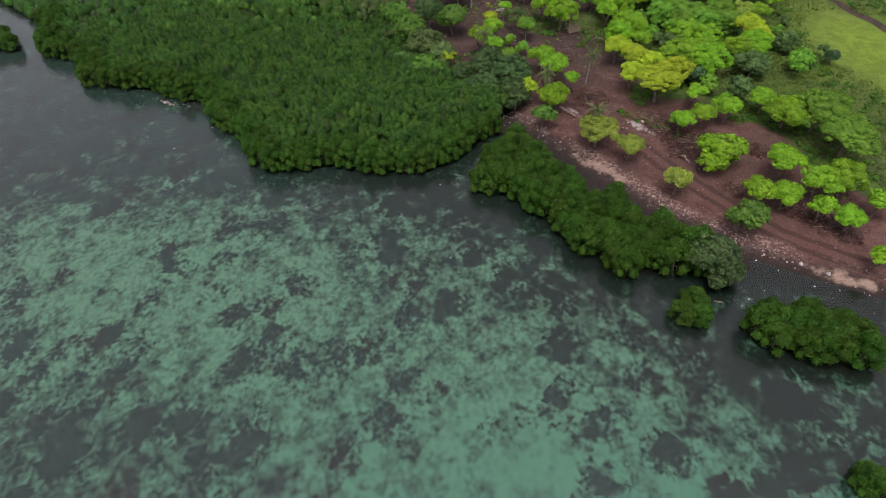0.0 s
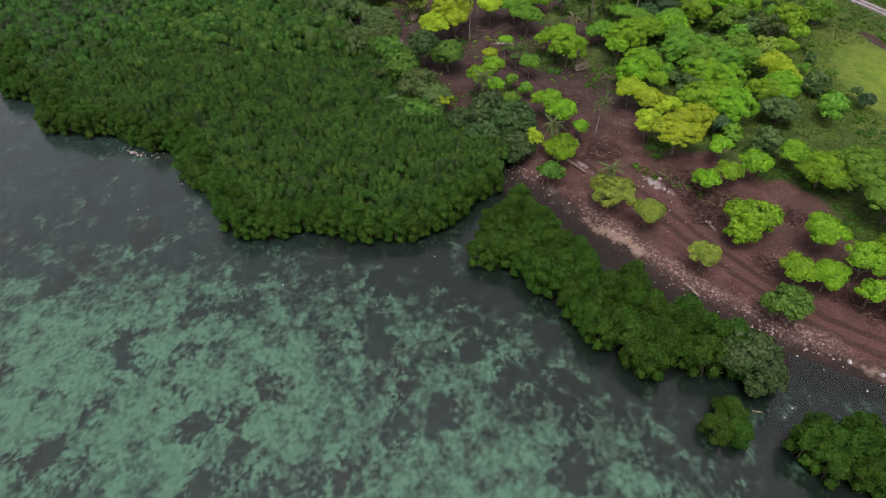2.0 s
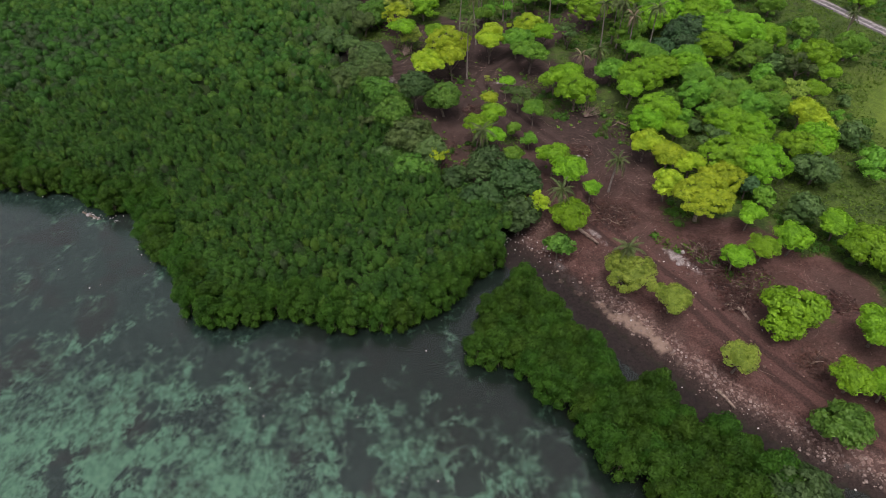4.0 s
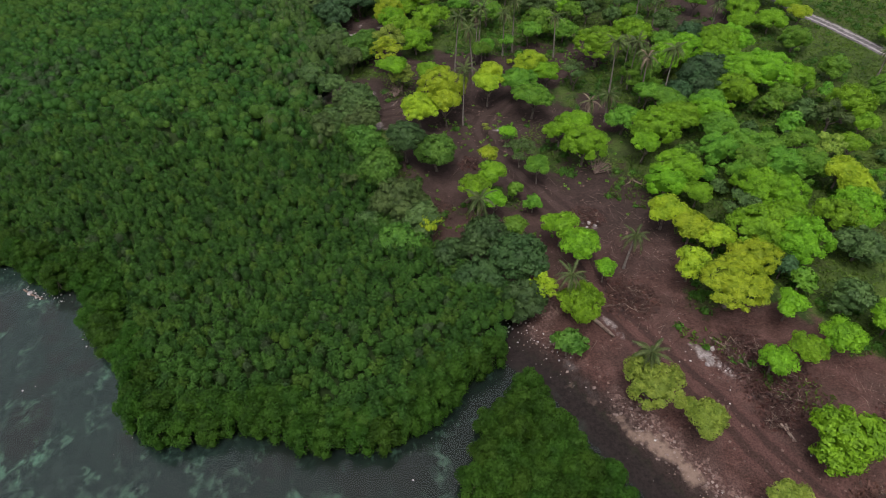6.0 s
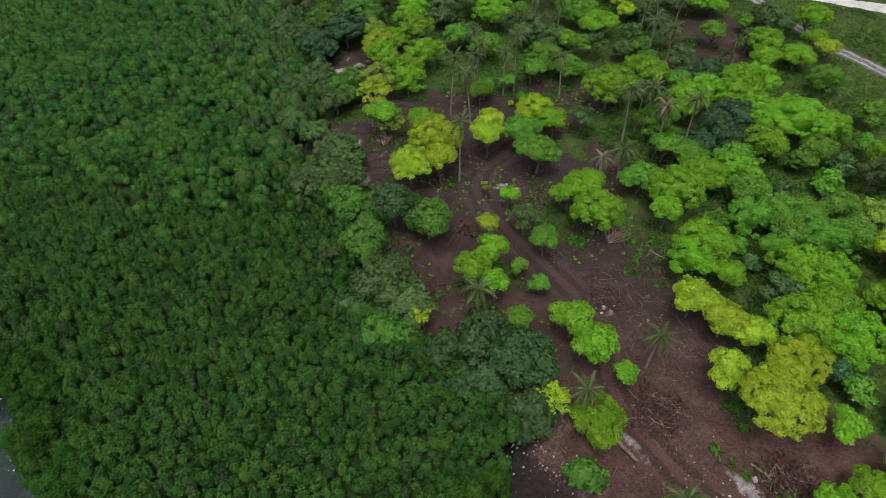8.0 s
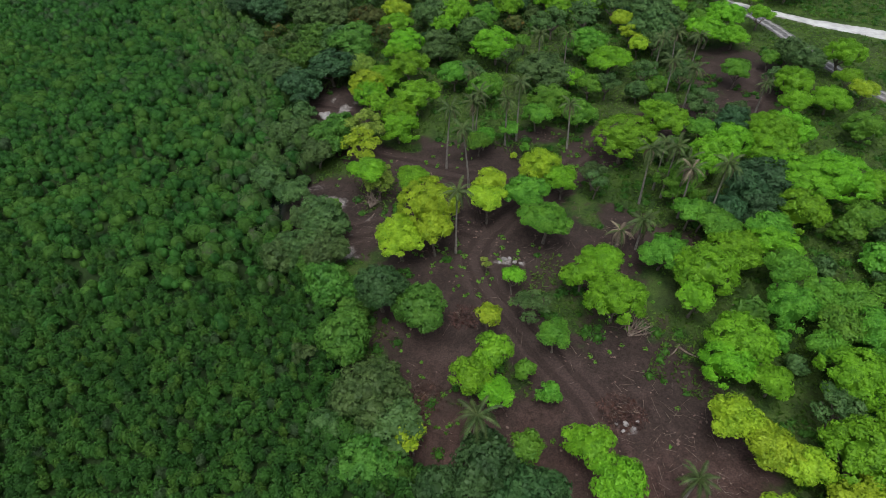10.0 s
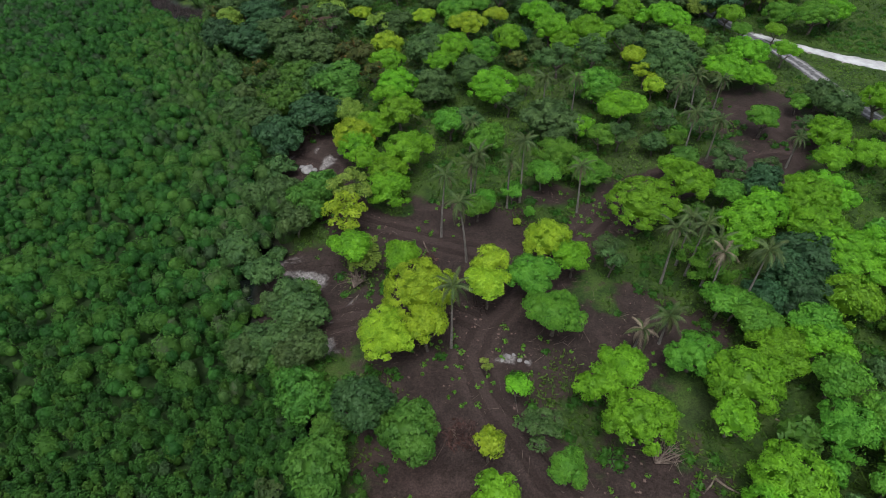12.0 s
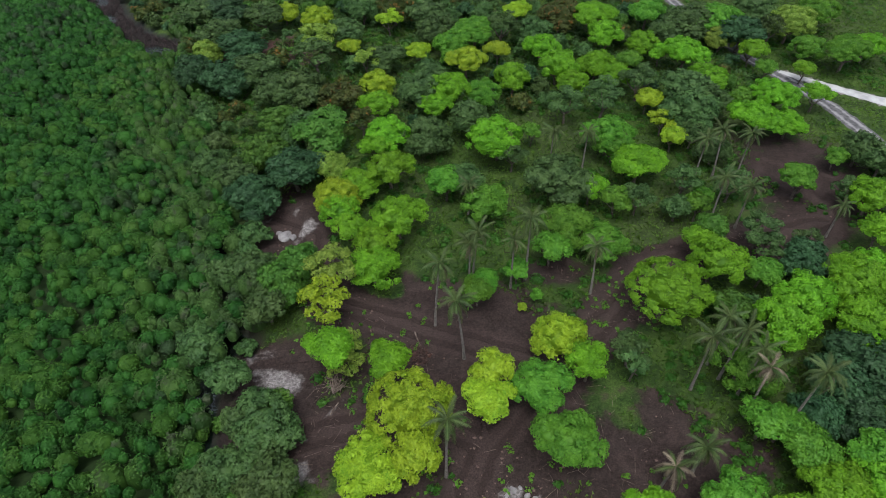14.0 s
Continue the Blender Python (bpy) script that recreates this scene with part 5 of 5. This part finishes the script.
# ---- undergrowth ----
def strewn(count, box, keep, seed):
    g = np.random.default_rng(seed)
    p = np.column_stack([g.uniform(box[0], box[1], count), g.uniform(box[2], box[3], count)])
    return p[keep(p[:, 0], p[:, 1], g)], g


def bare_at(x, y):
    i, j = np.clip(np.searchsorted(gx, x), 0, nx - 1), np.clip(np.searchsorted(gy, y), 0, ny - 1)
    return bare[j, i] + 0.45 * wave(x, y, 7, 4) + 0.3 * wave(x, y, 2.6, 1)


def lawn_at(x, y):
    i, j = np.clip(np.searchsorted(gx, x), 0, nx - 1), np.clip(np.searchsorted(gy, y), 0, ny - 1)
    return lawn[j, i]


def on_land(x, y):
    return depth_in(LAND, x, y) > 2.5


p, g = strewn(215000, (-40, 140, 62, 300), lambda x, y, g: on_land(x, y) & (bare_at(x, y) < 0.5) & (reach(ROAD, x, y)[0] > 2.2) & (lawn_at(x, y) < 0.5) & (reach(SIDE_ROAD, x, y)[0] > 1.4 + 0.09 * np.maximum(0, x - 84)), 31)
z = ground_z(p[:, 0], p[:, 1])
c = np.column_stack([p, z + g.uniform(0.05, 0.45, len(p))])
tagged(new("grass", raw_mesh("grass", *leaves(g, c, np.tile([0, 0, 0.8], (len(p), 1)), 0.5, 0.26, 0.8), LEAF["grass"])), "rough green grass and weeds between the trees", "grass", kind="stuff")
p, g = strewn(3200, (-45, 84, 190, 290), lambda x, y, g: on_land(x, y) & (bare_at(x, y) < 0.55) & (depth_in(WOOD, x, y) > 0) & (depth_in(CREEK, x, y) < -2) & (reach(ROAD, x, y)[0] > 3), 33)
z = ground_z(p[:, 0], p[:, 1])
tagged(new("scrub", raw_mesh("scrub", *join([clump(g, (x, y, h + 0.15), r, 0.8, int(10 + 22 * r), 0.42, -0.1, 0.7, 5, 1) for (x, y), h, r in zip(p, z, g.uniform(0.5, 1.2, len(p)))]), LEAF["brush"])),
       "low dull-green scrub under the woodland", "scrub", kind="stuff")
p, g = strewn(11000, (-40, 125, 62, 300), lambda x, y, g: on_land(x, y) & (bare_at(x, y) < 0.5 + 0.15 * (y > 118)) & (wave(x, y, 13, 8) + g.uniform(-0.5, 0.5, len(x)) > 0.0) & (reach(ROAD, x, y)[0] > 3) & (reach(SIDE_ROAD, x, y)[0] > 4) & (lawn_at(x, y) < 0.35), 32)
z = ground_z(p[:, 0], p[:, 1])
tagged(new("undergrowth", raw_mesh("undergrowth", *join([clump(g, (x, y, h + 0.1), r, 0.7, int(14 + 26 * r), 0.38, -0.1, 0.7, 5, 2) for (x, y), h, r in zip(p, z, g.uniform(0.3, 0.95, len(p)))]), LEAF["herb"])),
       "low leafy herbs and seedlings on the grove floor", "undergrowth", kind="stuff")


# ---- stones, logs, brush, litter ----
def rock_arrays(g, c, r, squash=0.6):
    v = np.array([(x, y, z) for x in (-1, 1) for y in (-1, 1) for z in (-1, 1)], float) * g.uniform(0.45, 1.0, (8, 3)) * r * np.array([1, 1, squash])
    a = g.uniform(0, 6.28)
    v = v @ np.array([[math.cos(a), math.sin(a), 0], [-math.sin(a), math.cos(a), 0], [0, 0, 1]]) + np.asarray(c)
    return v, np.array([(0, 1, 3, 2), (4, 6, 7, 5), (0, 4, 5, 1), (2, 3, 7, 6), (0, 2, 6, 4), (1, 5, 7, 3)])


p, g = strewn(26000, (10, 75, 40, 110), lambda x, y, g: (np.abs(depth_in(LAND, x, y) - 2.2) < 2.0 * g.uniform(0, 1, len(x)) ** 0.7) & (wave(x, y, 6, 3) + g.uniform(-0.7, 0.7, len(x)) > -0.1), 41)
z = ground_z(p[:, 0], p[:, 1])
tagged(new("beach_stones", raw_mesh("beach_stones", *join([rock_arrays(g, (x, y, h + 0.02), r) for (x, y), h, r in zip(p, z, 0.05 + 0.17 * g.uniform(0, 1, len(p)) ** 3)]), STONE)),
       "pinkish-grey stones and coral rubble along the beach", "stones", kind="stuff")
p, g = strewn(9000, (-20, 75, 58, 190), lambda x, y, g: on_land(x, y) & (bare_at(x, y) > 0.75) & (wave(x, y, 9, 6) + g.uniform(-0.9, 0.9, len(x)) > 0.45), 42)
z = ground_z(p[:, 0], p[:, 1])
tagged(new("clods", raw_mesh("clods", *join([rock_arrays(g, (x, y, h), r) for (x, y), h, r in zip(p, z, g.uniform(0.05, 0.2, len(p)))]), plain_material("clod", (0.05, 0.03, 0.026), (0.17, 0.12, 0.10), 0.8, 0.95))),
       "loose clods and small stones on the cleared earth", "clods", kind="stuff")


def litter(count, line, spread, seed, on=0.0):
    g = np.random.default_rng(seed)
    k = g.integers(0, len(line) - 1, count)
    u = g.uniform(0, 1, (count, 1))
    a, b = np.array(line, float)[k], np.array(line, float)[k + 1]
    q = a + (b - a) * u + g.normal(size=(count, 2)) * spread
    zz = np.maximum(ground_z(q[:, 0], q[:, 1]), 0.0) + on
    return [rock_arrays(g, (x, y, h + 0.03), r, 0.35) for (x, y), h, r in zip(q, zz, 0.035 + 0.10 * g.uniform(0, 1, count) ** 2.5)]


pieces = litter(100, [(12.5, 95), (15, 97.5), (17, 94.5), (20, 91.5)], 1.4, 51) + litter(60, BEACH[4:14], 1.6, 52) + litter(70, WATERLINE[8:18], 0.7, 53) + litter(60, [(30.5, 93.7), (37, 91), (41, 86), (46, 79)], 2.2, 54)
pieces += litter(45, [(-55.5, 110.4), (-51.5, 107.4), (-47, 106.0)], 0.4, 58) + litter(30, [(-43, 103.5), (-41.5, 99.5), (-36.5, 95.5)], 0.5, 59)
pieces += litter(16, [(-6, 82), (4, 80), (8, 78)], 2.0, 55) + litter(20, [(40, 52), (47, 50), (54, 47)], 2.5, 56) + litter(26, [(-55, 100), (-20, 74), (10, 60)], 6.0, 57)
tagged(new("litter", raw_mesh("litter", *join(pieces), LITTER)), "scattered pale litter and bits of plastic at the tide line", "litter", kind="stuff")


def log(x0, y0, x1, y1, r, label="weathered pale log lying on bare earth"):
    g = np.random.default_rng(abs(int(x0 * 31 + y0 * 7)))
    za, zb = max(z_at(x0, y0), 0) + r * 0.8, max(z_at(x1, y1), 0) + r * 0.8
    mid = ((x0 + x1) / 2 + g.normal() * 0.12, (y0 + y1) / 2 + g.normal() * 0.12, (za + zb) / 2)
    v, f = tube([(x0, y0, za), mid, (x1, y1, zb)], (r, r * 0.9, r * 0.65), 8)
    caps = np.array([(0, 1, 2, 3), (0, 3, 4, 7), (4, 5, 6, 7), (16, 19, 18, 17), (16, 23, 20, 19), (20, 23, 22, 21)])
    return tagged(new("log", raw_mesh("log", v, np.concatenate([f, caps]), DEADWOOD)), label, "log", group="logs")


BRANCH = []
for i in range(6):
    g = np.random.default_rng(80 + i)
    made = [limb(g, (-1, 0, 0), (1, 0.1, 0.05), 0.036, 0.012, 0.12, 4, 5)]
    for _ in range(4):
        k = g.uniform(-0.2, 0.8)
        made.append(limb(g, (k, 0, 0.02), (k + g.uniform(0.3, 0.6), g.uniform(-0.5, 0.5), g.uniform(-0.1, 0.25)), 0.025, 0.008, 0.1, 2, 4))
    BRANCH.append(raw_mesh("branch", *join(made), TWIG if i < 4 else DEADWOOD))


def brush_pile(x, y, r, count, seed, long=1.0):
    g = np.random.default_rng(seed)
    root = tagged(new("brush_heap"), "tangled heap of cut dark brown branches on earth", "brush heap", group="brush heaps")
    root.location = (x, y, z_at(x, y))
    n = int(62 * r * r)
    a, k = g.uniform(0, 6.28, n), r * 1.2 * g.uniform(0, 1, n) ** 0.6
    q = np.stack([np.cos(a) * k, np.sin(a) * k, 0.04 + 0.3 * np.maximum(0, 1 - k / r) * g.uniform(0.3, 1, n)], 1)
    q[:, 2] += ground_z(q[:, 0] + x, q[:, 1] + y) - z_at(x, y)
    part("leaf_litter", raw_mesh("leaf_litter", *leaves(g, q, np.tile([0, 0, 1.0], (n, 1)), 0.5, 0.34, 0.5), LEAF["mulch"]), root, "dark red-brown dead leaves")
    for i in range(int(count * 0.75)):
        a, k = g.uniform(0, 6.28), r * math.sqrt(g.uniform(0, 1)) * 0.85
        b = part("branch", BRANCH[int(g.integers(0, 6)) if i % 3 else 0], root)
        b.location = (math.cos(a) * k, math.sin(a) * k, 0.75 * (1 - (k / r) ** 2) * g.uniform(0.0, 1.0) + 0.06)
        b.rotation_euler = (g.uniform(-0.3, 0.3), g.uniform(-0.2, 0.2), g.uniform(0, 6.28))
        l = g.uniform(0.6, 1.5) * long
        b.scale = (l, l, l)
    return root


def fallen_crown(x, y, r, seed):
    """A leafless felled tree: branches fan out of one butt."""
    g = np.random.default_rng(seed)
    z0, out = z_at(x, y), []
    for i in range(22):
        a = g.uniform(-1.1, 1.1) + 0.9
        e = np.array([x + math.cos(a) * r * g.uniform(0.6, 1.1), y + math.sin(a) * r * g.uniform(0.6, 1.1), z0 + g.uniform(0.2, 2.6)])
        out.append(limb(g, (x, y, z0 + 0.25), e, 0.07, 0.02, 0.06, 4, 5))
        m = (np.array([x, y, z0 + 0.25]) + e * 2) / 3
        for _ in range(3):
            out.append(limb(g, m, m + g.normal(size=3) * np.array([0.9, 0.9, 0.5]), 0.03, 0.01, 0.1, 2, 4))
    return tagged(new("fallen_tree", raw_mesh("fallen_tree", *join(out), DEADWOOD)), "bare grey branches of a felled tree", "branches", group="felled trees")


def boulder(x, y, r, seed, label="pale weathered rock lying on bare earth"):
    bm = bmesh.new()
    bmesh.ops.create_icosphere(bm, subdivisions=3, radius=r)
    for v in bm.verts:
        k = 1 + 0.35 * noise.noise(v.co / r * 1.1 + Vector((seed, 0, 0))) + 0.12 * noise.noise(v.co / r * 3.0 + Vector((0, seed, 0)))
        v.co = Vector((v.co.x * k, v.co.y * k * 0.8, v.co.z * k * 0.6))
    me = bpy.data.meshes.new("boulder")
    bm.to_mesh(me)
    bm.free()
    me.materials.append(PALE)
    ob = tagged(new("boulder", me), label, "rock", group="rocks")
    ob.matrix_basis = pose(x, y, max(z_at(x, y), -0.1) + r * 0.25, 0, 0, seed * 47)
    return ob


for x, y, r, seed in ((-11.1, 183.2, 1.1, 1), (-9.9, 183.0, 0.6, 2), (-12.2, 184.2, 0.5, 16), (18.0, 141.7, 0.42, 3), (19.4, 141.0, 0.34, 4), (17.3, 141.2, 0.26, 5), (18.8, 141.9, 0.24, 14), (20.2, 140.7, 0.28, 15), (28.2, 115.1, 0.36, 6), (29.0, 114.5, 0.26, 7), (27.7, 114.3, 0.24, 8), (28.6, 115.7, 0.2, 17), (27.2, 115.2, 0.2, 18), (29.6, 115.3, 0.22, 19),
                      (38.2, 91.4, 0.35, 9), (36.9, 89.3, 0.3, 10), (46.0, 81.5, 0.35, 11), (53.5, 53.6, 0.35, 12), (50.6, 55.6, 0.3, 13), (-52.8, 107.9, 0.42, 20), (-51.6, 107.1, 0.3, 21)):
    boulder(x, y, r, seed)
# cut branches and logs
brush_pile(30.5, 100.1, 3.3, 90, 60, 1.2)
brush_pile(41.8, 90.4, 3.3, 120, 61, 1.0)
brush_pile(44.9, 84.8, 3.4, 110, 62, 1.0)
brush_pile(42.3, 82.0, 2.1, 60, 63, 0.8)
brush_pile(55.2, 80.8, 2.0, 50, 64, 0.7)
brush_pile(55.4, 66.0, 2.4, 80, 65, 0.8)
brush_pile(57.0, 63.6, 2.4, 70, 66, 0.8)
brush_pile(27.8, 116.5, 2.2, 50, 67, 0.7)
brush_pile(11.5, 131.7, 1.8, 50, 68, 0.7)
brush_pile(5.8, 120.4, 2.2, 80, 69, 0.7)
brush_pile(42.5, 85.5, 2.8, 60, 70, 0.8)
brush_pile(47.7, 71.9, 2.1, 50, 71, 0.6)
brush_pile(8.6, 159.6, 1.4, 40, 72, 0.8)
brush_pile(28.7, 116.1, 1.8, 40, 73, 0.7)
brush_pile(59.5, 60.3, 1.9, 60, 74, 0.8)
log(-54.0, 108.6, -50.4, 106.6, 0.12, "bleached drift log caught at the edge of the mangroves")
log(24.5, 97.8, 26.8, 94.2, 0.28)
log(38.5, 93.1, 41.6, 89.0, 0.12)
log(42.1, 81.1, 42.5, 79.4, 0.14)
log(35.7, 123.5, 37.7, 125.3, 0.10)
log(37.3, 125.1, 39.3, 123.2, 0.13)
log(35.0, 69.2, 36.3, 66.8, 0.22)
log(40.3, 89.6, 41.9, 87.9, 0.14)
log(42.6, 81.0, 42.8, 78.9, 0.14)
log(-1.7, 152.0, -0.9, 153.5, 0.12)
log(46.7, 131.2, 47.6, 130.0, 0.12)
log(36.6, 50.1, 37.7, 49.8, 0.10)
log(44.7, 84.5, 46.3, 85.8, 0.10)
log(45.5, 84.8, 47.4, 84.9, 0.10)
log(8.3, 163.2, 9.0, 160.9, 0.10)
fallen_crown(31.7, 126.9, 3.2, 71)
fallen_crown(-1.6, 154.7, 1.8, 72)

# young weeds on the bare ground
p, g = strewn(3000, (-14, 62, 112, 188), lambda x, y, g: on_land(x, y) & (bare_at(x, y) > 0.5) & (wave(x, y, 8, 12) + g.uniform(-0.45, 0.45, len(x)) > 0.36), 61)
z = ground_z(p[:, 0], p[:, 1])
tagged(new("weeds", raw_mesh("weeds", *join([clump(g, (x, y, h + 0.05), r, 0.7, 14, 0.28, -0.1, 0.6, 5, 1) for (x, y), h, r in zip(p, z, g.uniform(0.12, 0.46, len(p)))]), LEAF["green"])),
       "small fresh weeds sprouting on the bare earth", "weeds", kind="stuff")

# twigs and bark strewn over the cleared ground
p, g = strewn(8000, (-4, 64, 50, 190), lambda x, y, g: on_land(x, y) & (bare_at(x, y) > 0.6) & (wave(x, y, 12, 15) + g.uniform(-0.7, 0.7, len(x)) > 0.35), 63)
z = ground_z(p[:, 0], p[:, 1]) + 0.05
made = []
for (x, y), h, a, l in zip(p, z, g.uniform(0, 6.28, len(p)), 0.2 + 0.9 * g.uniform(0, 1, len(p)) ** 3):
    d = np.array([math.cos(a) * l, math.sin(a) * l, g.uniform(-0.02, 0.08)])
    c = np.array([x, y, h])
    made.append(tube([c - d, c + d], (0.022, 0.014), 3))
tagged(new("twigs", raw_mesh("twigs", *join(made), DEADWOOD)), "dry twigs scattered on the cleared ground", "twigs", kind="stuff")
